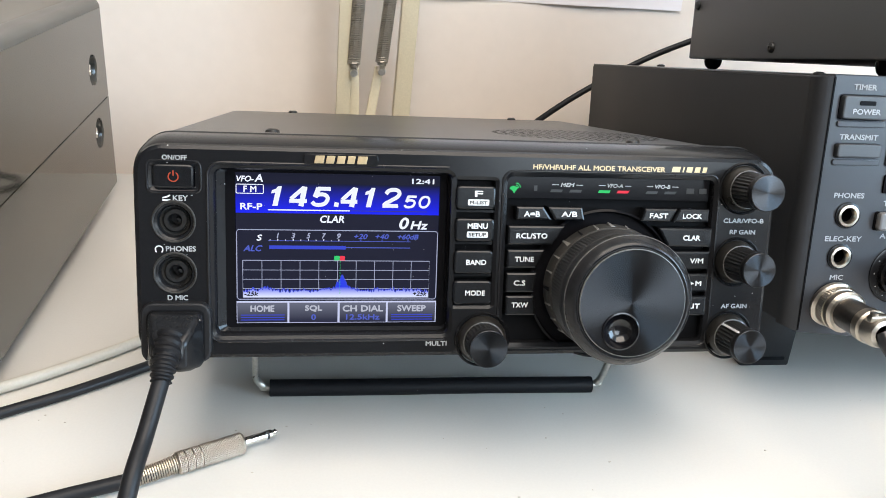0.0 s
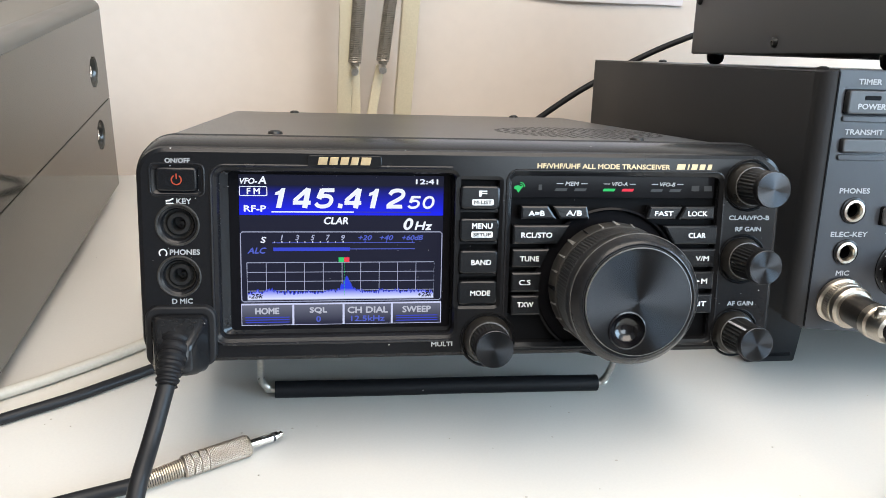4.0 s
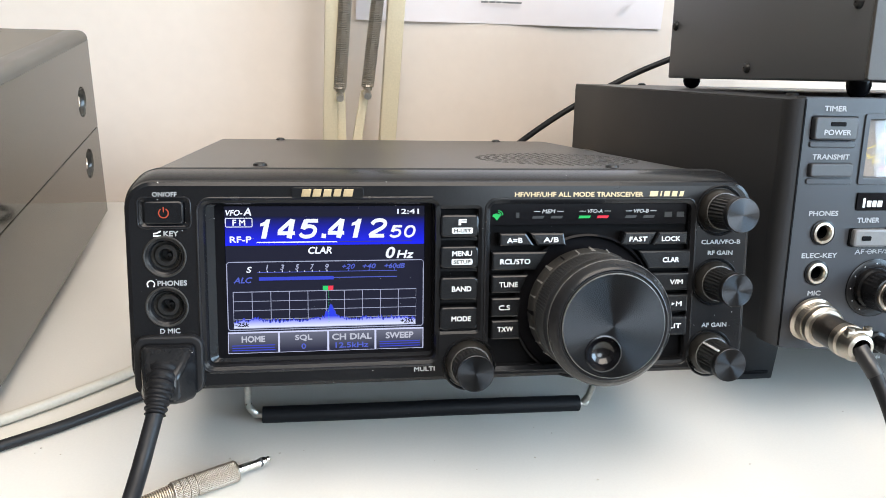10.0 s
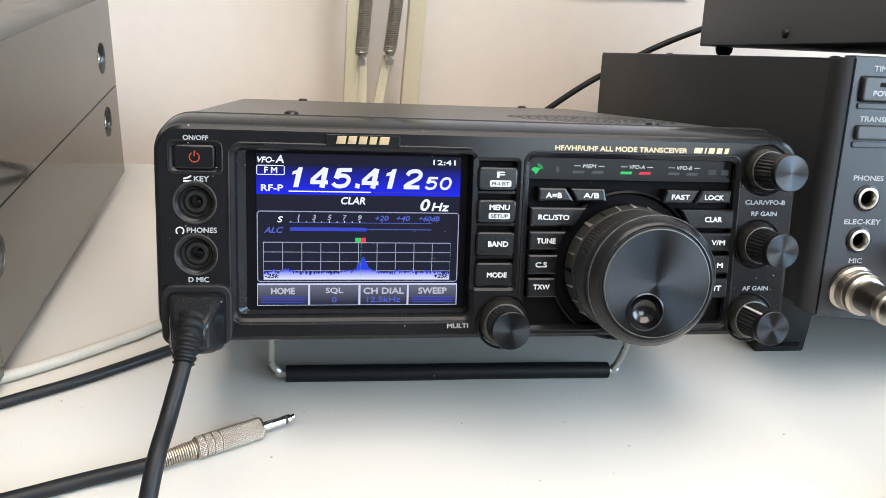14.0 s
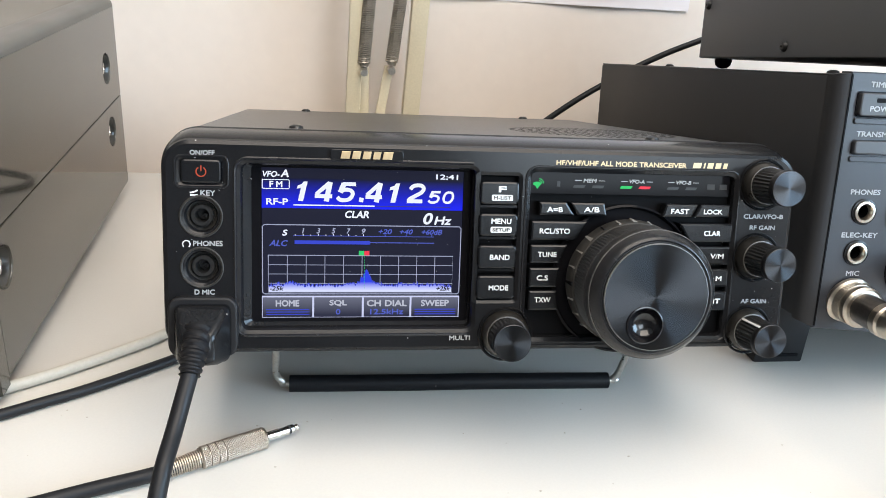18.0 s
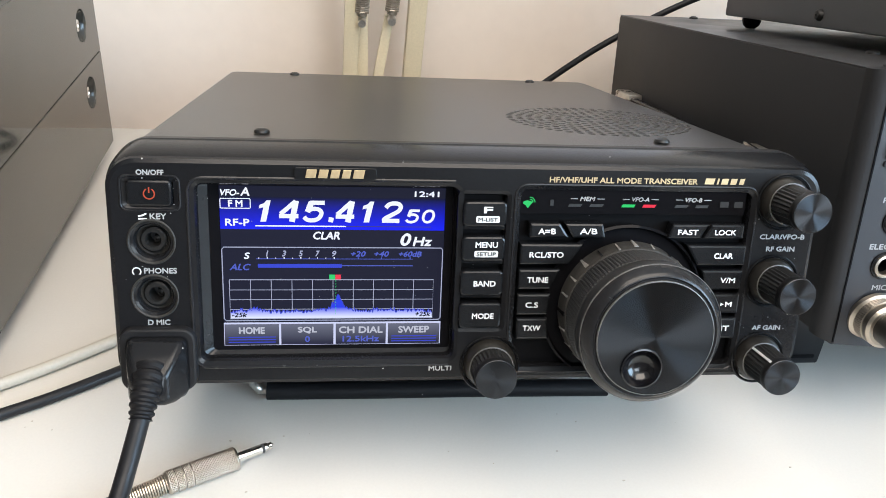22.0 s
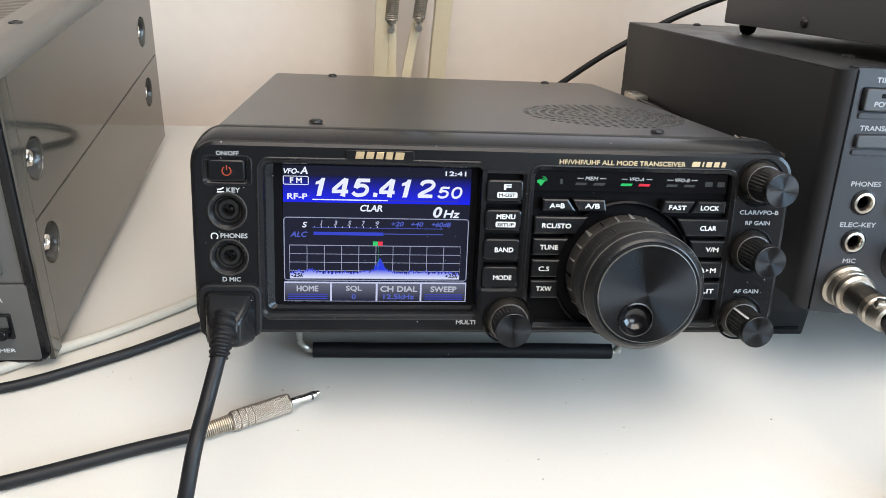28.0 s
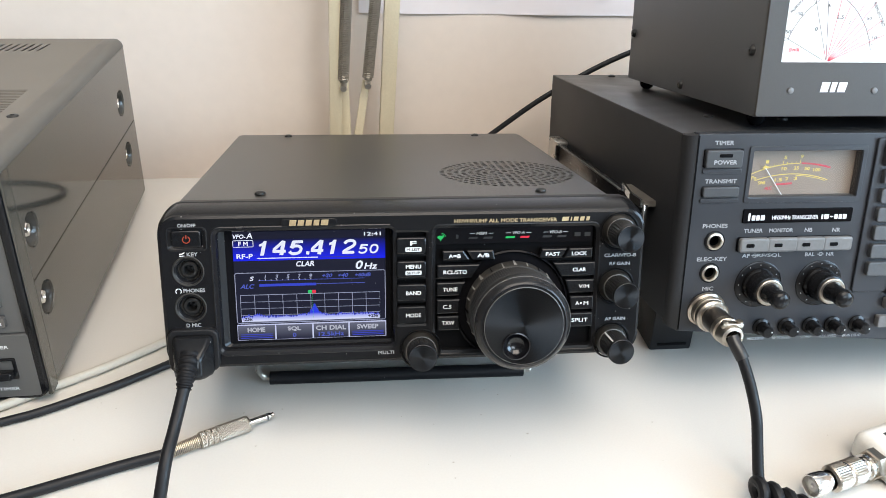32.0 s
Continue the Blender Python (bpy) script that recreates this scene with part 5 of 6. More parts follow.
for i in range(9):
    a = radians(106.5 - 2.1 * i)
    part("scale_tick", strip([((47.7 + q * math.cos(a)) * MM, (-31.5 + q * math.sin(a)) * MM) for q in (64.7, 66.8 if i % 4 == 0 else 65.8)], 0.3 * MM, CY), M_YELLOW, meter, smooth=0)
for words, x, z, m in (("1", 29.6, 34.2, M_YELLOW), ("5", 39.4, 36.4, M_YELLOW), ("9", 48.5, 36.9, M_YELLOW), ("10", 39.4, 30.4, M_YELLOW), ("25", 46.2, 30.7, M_YELLOW), ("50", 52.3, 30.4, M_YELLOW), ("100", 57.9, 29.6, M_YELLOW), ("Po", 23.2, 25.6, M_YELLOW), ("SWR", 28.0, 22.9, M_YELLOW), ("1.5", 37.0, 24.4, M_YELLOW), ("2", 41.6, 25.0, M_YELLOW), ("3", 46.6, 25.0, M_YELLOW), ("ALC", 31.9, 20.0, M_INKR)):
    half = 0.6 * len(words) + 0.25
    part("legend", letters(words, *mm(x - half, x + half, z, 1.8), CY - 0.0001), m, meter, smooth=0)
part("pointer", strip([(28.4 * MM, 31.2 * MM), (39.7 * MM, 16.0 * MM)], 0.5 * MM, CY - 0.0012), M_INK, meter, "white needle", smooth=0)
part("pointer_flag", flat([(q * MM, w * MM) for q, w in ((26.8, 31.0), (27.6, 32.2), (30.2, 32.0), (29.2, 30.2))], CY - 0.0011), M_YELLOW, meter, smooth=0)
pane = part("meter_pane", flat(rrect(*mm(18.2, 79.6, 15.6, 41.6), 0.6 * MM, 2), 0.0008), M_GLASS, set2, smooth=0)
pane.visible_shadow = False
part("pane_edge", mmb(18.5, 18.9, 0.2, 0.9, 16.0, 41.2), M_INKG, set2, "pale edge of the meter pane", smooth=0)
# name strip
ns = part("name_strip", plate(rrect(*mm(17.4, 78.6, 2.4, 9.8), 0.5 * MM, 2), [], -0.0008, 0.0003, 0.0002), M_GLOSS, set2)
legend("HF/50MHz TRANSCEIVER", *mm(33.4, 59.5, 5.2, 2.3), -0.0009, ns)
for x0, x1, z0, z1 in ((20.0, 21.2, 3.6, 7.8), (22.0, 24.0, 3.8, 6.6), (24.5, 26.5, 3.8, 6.6), (27.0, 29.3, 3.8, 6.6), (61.2, 62.2, 3.9, 6.5), (62.8, 65.4, 3.9, 6.5), (66.0, 68.0, 4.9, 5.5), (68.6, 70.6, 3.9, 6.5), (71.1, 73.0, 3.9, 6.5), (73.5, 75.6, 3.9, 6.5)):
    part("name_mark", flat(rrect(*mm(x0, x1, z0, z1), 0.2 * MM, 1), -0.0009), M_INK, ns, smooth=0)
# row of four keys, two double knobs, five small ones
part("key_row_bed", plate(rrect(*mm(16.0, 80.4, -13.4, -5.8), 0.8 * MM, 2), [], -0.0008, 0.0003, 0.0003), M_WELL, set2)
for i in range(4):
    key = part("function_key", plate(rrect(*mm(17.4 + 15.75 * i, 32.0 + 15.75 * i, -12.4, -6.7), 0.6 * MM, 2), [], -0.0034, 0.0, 0.0011), M_IKEY, set2)
    part("key_lamp", plate(rrect(*mm(20.0 + 15.75 * i, 24.2 + 15.75 * i, -10.4, -8.6), 0.3 * MM, 1), [], -0.0037, -0.0033, 0.0001), M_WELL, key)
for x, z in ((31.0, -32.6), (66.2, -32.8)):
    dk = part("double_knob", lathe([(9.4 * MM, 0.3 * MM), (9.2 * MM, 2.0 * MM), (8.7 * MM, 3.0 * MM), (8.4 * MM, 11 * MM), (8.0 * MM, 12 * MM), (7.4 * MM, 12.2 * MM)], 60, (x * MM, -0.0005, z * MM), knurl=(2, 3, 0.35 * MM)), M_BLACK, set2, smooth=25)
    part("dial_ring", lathe([(13.2 * MM, 0.0), (13.2 * MM, 0.5 * MM), (12.7 * MM, 0.7 * MM), (9.0 * MM, 0.5 * MM)], 48, (x * MM, 0, z * MM)), M_BLACK, dk)
    part("metal_collar", lathe([(7.3 * MM, 12.0 * MM), (7.2 * MM, 13.2 * MM), (6.7 * MM, 13.5 * MM), (5.4 * MM, 13.4 * MM)], 40, (x * MM, -0.0005, z * MM)), M_NICKEL, dk, "bright metal collar")
    part("inner_knob", lathe([(5.6 * MM, 13.4 * MM), (4.7 * MM, 17 * MM), (4.6 * MM, 20 * MM), (5.0 * MM, 23 * MM), (4.9 * MM, 24.6 * MM), (4.2 * MM, 25.8 * MM), (2.4 * MM, 26.5 * MM), (0, 26.7 * MM)], 36, (x * MM, -0.0005, z * MM)), M_BLACK, dk, smooth=60)
    for i in range(11):
        a = radians(-60 + 300 * i / 10 - 0)
        part("scale_dot", lathe([(0.32 * MM, 0.75 * MM), (0, 0.8 * MM)], 8, ((x + 11.2 * math.sin(a - radians(90))) * MM, 0, (z + 11.2 * math.cos(a - radians(90))) * MM)), M_INKG, dk, smooth=0)
for x in (36.4, 51.2, 65.5, 78.6, 93.2):
    sk = part("trim_knob", lathe([(5.0 * MM, 0), (4.9 * MM, 0.8 * MM), (3.6 * MM, 1.4 * MM), (3.3 * MM, 8.0 * MM), (2.8 * MM, 8.8 * MM), (0, 9.0 * MM)], 28, (x * MM, -0.0004, -58.0 * MM)), M_BLACK, set2)
    part("pointer_dot", lathe([(0.45 * MM, 9.1 * MM), (0, 9.2 * MM)], 8, ((x + 1.8) * MM, -0.0004, -57.6 * MM)), M_INK, sk)
for words, x0, x1 in (("MIC GAIN", 29.5, 39.5), ("RF POWER", 44, 55.4), ("COMP", 60.6, 67.6), ("KEY SPEED", 72.4, 82.6), ("BK-IN DELAY", 86.0, 97.6)):
    legend(words, *mm(x0, x1, -65.2, 1.7), -0.0002, set2, M_INKG)
# keypad column and display at the edge of view
part("column_bed", plate(rrect(*mm(86.5, 106.5, -38, 47), 1.2 * MM, 3), [], -0.0016, 0.0003, 0.0005), M_IFACE, set2)
for i in range(6):
    part("column_key", plate(rrect(*mm(91.6, 104.4, 23.8 - 10.3 * i, 30.6 - 10.3 * i), 0.8 * MM, 2), [], -0.0046, -0.001, 0.0006), M_CKEY, set2)
part("column_cap", plate(rrect(*mm(90.6, 106, 33.5, 45.5), 1.0 * MM, 2), [], -0.0042, -0.001, 0.0006), M_DKEY, set2)
part("display", plate(rrect(*mm(108.5, 190, -34, 44), 1.0 * MM, 2), [], -0.0012, 0.0003, 0.0003), M_NAVY, set2, "dark unlit display")
part("display_frame", plate(rrect(*mm(106.8, 196, -40, 48), 1.6 * MM, 3), [rrect(*mm(109.2, 189.5, -33, 43.2), 1.0 * MM, 2)], -0.0028, 0.0003, 0.0006), M_IFACE, set2)
part("softkey", plate(rrect(*mm(107.2, 126, -48.2, -42.6), 0.6 * MM, 2), [], -0.004, 0.0, 0.0006), M_IKEY, set2)
part("softkey", plate(rrect(*mm(104.4, 126, -59.0, -53.2), 0.6 * MM, 2), [], -0.004, 0.0, 0.0006), M_IKEY, set2)
# carrying strap, screws, legs
st = part("carrying_strap", mmb(-24.4, -19.4, 45, 225, -11.5, 3.4, 1.2), M_EDGEGLOSS, set2, "black carrying strap")
# highlight along the strap's top edge, put in as a pale strip
part("strap_highlight", mmb(-25.0, -24.1, 74, 223, 2.5, 3.7, 0.3), M_PALEEDGE, st, "pale strip painted as the lit edge of the strap")
part("strap_end", joined(mmb(-26.6, -17.7, 222, 247, 2.4, 5.6, 0.6), mmb(-26.6, -17.7, 243.5, 247, -14, 4.0, 0.6), mmb(-26.9, -25.6, 226, 247, -12, 5.2, 0.4)), M_BRACKET, set2, "plated strap bracket")
bm = bmesh.new()
under, over = ([bm.verts.new((x * MM, y * MM, z * MM)) for x, y, z in ((-17.8, 74, zq), (-22.4, 76, zq), (-26.2, 52, zq), (-26.2, 35, zq), (-24.6, 33, zq), (-17.8, 33, zq))] for zq in (3.2, 6.4))
for i in range(6):
    bm.faces.new((under[i], under[(i + 1) % 6], over[(i + 1) % 6], over[i]))
bm.faces.new(under[::-1]), bm.faces.new(over)
bmesh.ops.recalc_face_normals(bm, faces=bm.faces[:])
end = part("strap_end", bm, M_BRACKETD, set2, "dark plated strap bracket", smooth=0)
bm = bmesh.new()
low, high = ([bm.verts.new((x * MM, y * MM, zq * MM)) for x, y in ((-22.6, 77), (-26.6, 52), (-26.6, 34.4), (-25.2, 34.4), (-25.2, 51.6), (-21.4, 76))] for zq in (2.4, 7.0))
for i in range(6):
    bm.faces.new((low[i], low[(i + 1) % 6], high[(i + 1) % 6], high[i]))
for quad in ((0, 1, 4, 5), (1, 2, 3, 4)):
    bm.faces.new([low[i] for i in quad]), bm.faces.new([high[i] for i in quad])
bmesh.ops.recalc_face_normals(bm, faces=bm.faces[:])
part("bracket_rim", bm, M_CHROME, end, "bright chrome rim", smooth=0)
part("bracket_lip", mmb(-25.4, -22.6, 32.0, 33.6, -10, 4.4, 0.4), M_CHROME, end, "chrome lip")
for x, y in ((29.6, 270), (20, 60), (60, 50), (150, 40)):
    part("cover_screw", lathe([(3.0 * MM, 0), (2.8 * MM, 1.0 * MM), (1.4 * MM, 1.7 * MM), (0, 1.7 * MM)], 18, (x * MM, y * MM, 48.9 * MM + REAR_LIFT * y * MM), "+z"), M_BLACKMETAL, set2)
inv2 = set2.matrix_basis.inverted()
for x in (0.184, 0.452):
    leg = part("front_leg", moved(box(x, x + 0.027, 0.066, 0.0955, 0.0004, 0.056, 0.0012), inv2), M_SATIN, set2)
    # dark strip drawn for the shade in the leg's recess
    part("leg_recess_shade", moved(box(x + 0.0045, x + 0.0235, 0.0653, 0.0675, 0.0042, 0.0060, 0.0004), inv2), M_WELL, leg)

# ---- cross-needle meter box ----
mbox = root("meter_box", set2.matrix_basis @ Matrix.Translation((0, 0, 0.001)), "dark grey steel meter box with white cross-needle dial", "meter")
bm = mmb(21.0, 208, 10.5, 207, 55.8, 136, 1.2)
for v in bm.verts:
    if v.co.z > 0.1:
        v.co.z += 0.0015 + 0.0015 * (v.co.y - 0.0105) / 0.196
part("case", bm, M_BOXPAINT, mbox)
MWIN = rrect(*mm(31.2, 112, 83.6, 128.2), 0.8 * MM, 2)
part("front_panel", plate(rrect(*mm(21.6, 207.4, 56.6, 133.6), 0.8 * MM, 2), [MWIN], 0.0085, 0.0106, 0.0004), M_MFRONT, mbox)
part("case_lip", mmb(20.8, 208.2, 7.0, 12, 134.0, 137.8, 0.6), M_BOXPAINT, mbox)
card = part("dial_card", mmb(30.4, 112.8, 9.9, 10.4, 82.8, 129), M_DIALPAPER, mbox, "white dial card with crossing scales", smooth=0)
DY = 0.00984
for cx, cz, rad, a0, a1 in ((71.1, 82.9, 39.1, 163, 92), (38.85, 79.8, 42.3, 80, 14)):
    part("scale_arc", strip([(q * MM, w * MM) for q, w in arc(cx, cz, rad, a0, a1)], 0.4 * MM, DY), M_CARDINK, card, smooth=0)
    for i in range(17):
        a = radians(a0 + (a1 - a0) * i / 17)
        part("scale_tick", strip([((cx + q * math.cos(a)) * MM, (cz + q * math.sin(a)) * MM) for q in (rad, rad + (2.2 if i % 4 == 0 else 1.3))], 0.3 * MM, DY), M_CARDINK, card, smooth=0)
for i, (a, r0, r1) in enumerate(((153, 3, 31), (109, 1, 41), (97, 1, 44), (84, 3, 44), (73, 2, 44), (61, 1, 34), (53, 1, 40), (46, 1, 26), (38, 1, 34), (31, 1, 20), (25, 1, 36))):
    a = radians(a)
    ox, oz = 56.6, 84.0
    part("ray_line", strip([((ox + r * math.cos(a)) * MM, (oz + r * math.sin(a)) * MM) for r in (r0, r1)], (0.34 if i == 0 else 0.36) * MM, DY), M_CARDINK if i < 3 else M_INKR, card, smooth=0)
    if i not in (0, 3, 4):
        part("ray_wedge", flat([((ox + r * math.cos(a + q)) * MM, (oz + r * math.sin(a + q)) * MM) for r, q in ((0.6, 0), (6 if i < 5 else 12, -0.022), (6 if i < 5 else 12, 0.022))], DY - 0.00001), M_INKR, card, smooth=0)
legend("SWR", *mm(35.2, 41.2, 90.0, 2.2), DY, card, M_INKR), legend("Watts", *mm(32.0, 37.6, 122.4, 2.2), DY, card, M_CARDINK)
for words, x, z in (("100", 38.2, 107.8), ("50", 33.6, 99.0), ("200", 45.8, 115.6), ("8", 48.5, 100.5), ("6", 53.6, 112.0), ("2.5", 60.5, 106.5), ("2", 66.0, 104.0), ("50", 76.4, 106.0), ("10", 81.0, 96.5)):
    half = 0.62 * len(words) + 0.2
    legend(words, *mm(x - half, x + half, z, 1.8), DY, card, M_CARDINK)
wd = part("forward_word", letters("FORWARD", -0.006, 0.006, 0, 0.0018, 0), M_CARDINK, card, smooth=0)
wd.matrix_basis = Matrix.Translation((37.6 * MM, DY, 113.0 * MM)) @ Matrix.Rotation(radians(-50), 4, "Y")
wd = part("reflected_word", letters("REFLECTED", -0.007, 0.007, 0, 0.0018, 0), M_CARDINK, card, smooth=0)
wd.matrix_basis = Matrix.Translation((81.5 * MM, DY, 108.0 * MM)) @ Matrix.Rotation(radians(58), 4, "Y")
mp = part("dial_pane", flat(MWIN, 0.0086), M_GLASS, mbox, smooth=0)
mp.visible_shadow = False
for x in (38.6, 85.0, 132):
    part("panel_screw", lathe([(1.7 * MM, 0), (1.6 * MM, 0.7 * MM), (0.8 * MM, 1.0 * MM), (0, 0.9 * MM)], 18, (x * MM, 8.5 * MM, 69.8 * MM)), M_IKEY, mbox)
for x0, x1, top_shift in ((54.8, 59.6, 0.7), (60.2, 63.6, 0.7), (64.2, 69.2, 0.7)):
    part("name_mark", flat([(x0 * MM, 68.9 * MM), ((x1 - 0.6) * MM, 68.9 * MM), ((x1 + top_shift - 0.2) * MM, 74.0 * MM), ((x0 + top_shift) * MM, 74.0 * MM)], 0.00835), M_INK, mbox, "white printed block", smooth=0)
part("print_bar", flat([(92 * MM, 70.6 * MM), (98 * MM, 70.6 * MM), (98 * MM, 71.4 * MM), (92 * MM, 71.4 * MM)], 0.00835), M_INK, mbox, smooth=0)
for y, z in ((200, 88.8), (19.5, 89.2), (107, 61.8)):
    part("side_screw", lathe([(3.0 * MM, 0), (2.9 * MM, 0.8 * MM), (2.0 * MM, 1.9 * MM), (0.7 * MM, 2.1 * MM), (0.5 * MM, 1.4 * MM), (0, 1.4 * MM)], 20, (21.0 * MM, y * MM, z * MM), "-x"), M_BLACKMETAL, mbox)
for x, y in ((34, 31), (31, 192), (198, 31), (198, 192)):
    tall = 8.05 * MM - REAR_LIFT * y * MM
    part("foot", lathe([(0, tall), (2.6 * MM, tall * 0.97), (4.6 * MM, tall * 0.7), (5.4 * MM, tall * 0.3), (5.4 * MM, 0)], 24, (x * MM, y * MM, 56.0 * MM), "-z"), M_GLOSS, mbox, "round black rubber foot")

# ---- spring-arm lamp ----
lamp = root("spring_arm_lamp", pose(0, 0.351, 0), "cream enamelled spring-balanced lamp arm behind the transceiver", "lamp")
for x0, x1, lean in ((-18.4, -7.4, 2.2), (25.6, 38.6, 4.2)):
    bm = box(x0 * MM, x1 * MM, -0.004, 0.009, 0.002, 0.55, 0.0012)
    for v in bm.verts:
        v.co.x += lean * MM * (v.co.z - 0.05) / 0.1
    part("square_arm", bm, M_CREAM, lamp)
part("bottom_bracket", box(-0.032, 0.045, -0.012, 0.010, 0.0, 0.016, 0.002), M_CREAM, lamp)
for x, z, lean, yo in ((-5.2, 87.6, 6.0, -0.004), (15.8, 89.0, 10.5, -0.001)):
    pts = []
    turns, per = 112, 10
    for i in range(turns * per):
        a, s = 2 * math.pi * i / per, i / (turns * per)
        h = (z + 5.2) * MM + 0.17 * s
        pts.append((x * MM + lean * MM * (0.17 * s) / 0.1 + 0.0043 * math.cos(a), yo + 0.0043 * math.sin(a), h))
    part("coil_spring", tube(pts, 0.00078, 5), M_SPRING, lamp, "grey steel coil spring", smooth=0)
    part("spring_core", tube([(x * MM + 0.0002, yo, (z + 3) * MM), (x * MM + lean * MM * 1.75, yo, (z + 5.2) * MM + 0.175)], 0.0034, 12), M_SPRING, lamp)
    part("spring_hook", lathe([(0.0, 0.006), (0.0026, 0.006), (0.0030, 0.004), (0.0030, -0.004), (0, -0.004)], 18, (x * MM, yo - 0.002, (z - 0.6) * MM)), M_BRACKET, lamp)
    part("hook_wire", tube(glide([(x * MM, yo, (z - 0.5) * MM), (x * MM + 0.002, yo, (z + 2.4) * MM), (x * MM + 0.0005, yo, (z + 5.6) * MM)], 5), 0.0009, 8), M_BRACKET, lamp)
for top_x, low_x, h, half, dy in ((14.6, 0.6, 90, 4.2, 0.003), (-5.4, -4.4, 88, 5.8, 0.006)):
    bm = box(-half * MM, half * MM, dy, dy + 0.004, 0.004, h * MM, 0.0008)
    for v in bm.verts:
        v.co.x = v.co.x * (1.0 if v.co.z < 0.05 else 0.8) + (low_x + (top_x - low_x) * v.co.z / (h * MM)) * MM
    part("lower_link", bm, M_CREAM, lamp, "flat cream link")

# ---- cables and small things on the desk ----
plug_lead = root("audio_plug_lead", pose(0, 0, 0), "black cable with a knurled nickel mono plug lying on the desk", "cable")
ends = [Vector(q) for q in ((-0.0447, 0.0155, 0.0046), (-0.0574, 0.0088, 0.0046), (-0.0812, -0.0030, 0.0046), (-0.0945, -0.0102, 0.0042))]
ahead = (ends[0] - ends[2]).normalized()


def along(profile, n):
    """A turned shape whose axis starts at the rear of the plug sleeve and points to its tip."""
    bm = lathe(profile, n)
    q = Vector((0, -1, 0)).rotation_difference(ahead)
    bm.transform(Matrix.Translation(ends[2]) @ q.to_matrix().to_4x4())
    return bm


L = (ends[0] - ends[2]).length
B = (ends[1] - ends[2]).length
prof = [(0, 0), (0.0039, 0), (0.0043, 0.0005)]
for k in range(1, 170):
    h = 0.0005 + (B - 0.0012) * k / 170
    prof.append((0.0037 if k in (18, 19, 20, 38, 39, 40, 58, 59, 60) else 0.0044, h))
prof += [(0.0043, B - 0.0005), (0.0039, B), (0.0020, B)]
bm = lathe(prof, 168)
for v in bm.verts:
    r, h = math.hypot(v.co.x, v.co.z), -v.co.y
    if r > 0.00425 and 0.0008 < h < B - 0.0009:
        a = 26 * math.atan2(v.co.z, v.co.x)
        cutting = 1 - 0.045 * (1 - max(math.sin(a + 5600 * h), 0.75 * math.sin(a - 5600 * h)))
        v.co.x, v.co.z = v.co.x * cutting, v.co.z * cutting
bm.transform(Matrix.Translation(ends[2]) @ Vector((0, -1, 0)).rotation_difference(ahead).to_matrix().to_4x4())
part("knurled_sleeve", bm, M_NICKEL, plug_lead, "diamond-knurled nickel sleeve", smooth=0)
part("plug_pin", along([(0.0021, B - 0.0002), (0.0018, B + 0.0002), (0.0018, L - 0.0046), (0.00155, L - 0.0044), (0.00155, L - 0.0038), (0.0018, L - 0.0036), (0.0018, L - 0.0024), (0.0012, L - 0.0016), (0.0015, L - 0.0006), (0.0009, L), (0, L)], 24), M_CHROME, plug_lead, "polished pin")
part("pin_ring", along([(0.0017, L - 0.0047), (0.00186, L - 0.0045), (0.00186, L - 0.0037), (0.0017, L - 0.0035)], 24), M_INKD, plug_lead)
pts = []
for i in range(17 * 10):
    s = i / 170
    q = ends[2].lerp(ends[3], s * 1.0)
    a = 2 * math.pi * i / 10
    side = ahead.cross(Vector((0, 0, 1))).normalized()
    pts.append(q + (0.0033 - 0.0004 * s) * (math.cos(a) * side + math.sin(a) * Vector((0, 0, 1))))
part("bend_spring", tube(pts, 0.0004, 6), M_NICKEL, plug_lead, "coiled wire bend guard")
part("cable", tube(glide([ends[2], ends[3], (-0.1170, -0.0172, 0.0033), (-0.1360, -0.0245, 0.0032), (-0.1600, -0.0338, 0.0032), (-0.1840, -0.0415, 0.0032), (-0.26, -0.062, 0.0034), (-0.42, -0.10, 0.0034), (-0.7, -0.13, 0.0034)], 10), 0.0028, 14), M_CABLE, plug_lead)

bl = root("power_lead", pose(0, 0, 0), "black round cable lying on the desk past the receiver", "cable")
part("cable", tube(glide([(-0.5, -0.10, 0.0031), (-0.30, -0.035, 0.0031), (-0.2048, 0.0133, 0.0026), (-0.1720, 0.0275, 0.0026), (-0.1505, 0.0398, 0.0026), (-0.1340, 0.0500, 0.0026), (-0.1110, 0.0670, 0.0026), (-0.0980, 0.0775, 0.0026), (-0.07, 0.101, 0.0026), (-0.04, 0.13, 0.0031), (-0.02, 0.22, 0.0031), (0.0, 0.33, 0.0031)], 10), 0.0024, 14), M_CABLE, bl)
be = root("beige_lead", pose(0, 0, 0), "beige round cable lying on the desk in front of the receiver", "cable")
part("cable", tube(glide([(-0.5, -0.06, 0.0034), (-0.3, -0.004, 0.0034), (-0.2095, 0.0255, 0.0030), (-0.1715, 0.0490, 0.0030), (-0.1485, 0.0645, 0.0030), (-0.1255, 0.0830, 0.0030), (-0.1150, 0.0928, 0.0030), (-0.1050, 0.1050, 0.0030), (-0.092, 0.124, 0.0030), (-0.075, 0.16, 0.0034), (-0.06, 0.25, 0.0034), (-0.05, 0.34, 0.0034)], 10), 0.0027, 14), M_BEIGE, be)
coax = root("coaxial_lead", pose(0, 0, 0), "black coaxial cable looped on the desk, rising behind the radios", "cable")
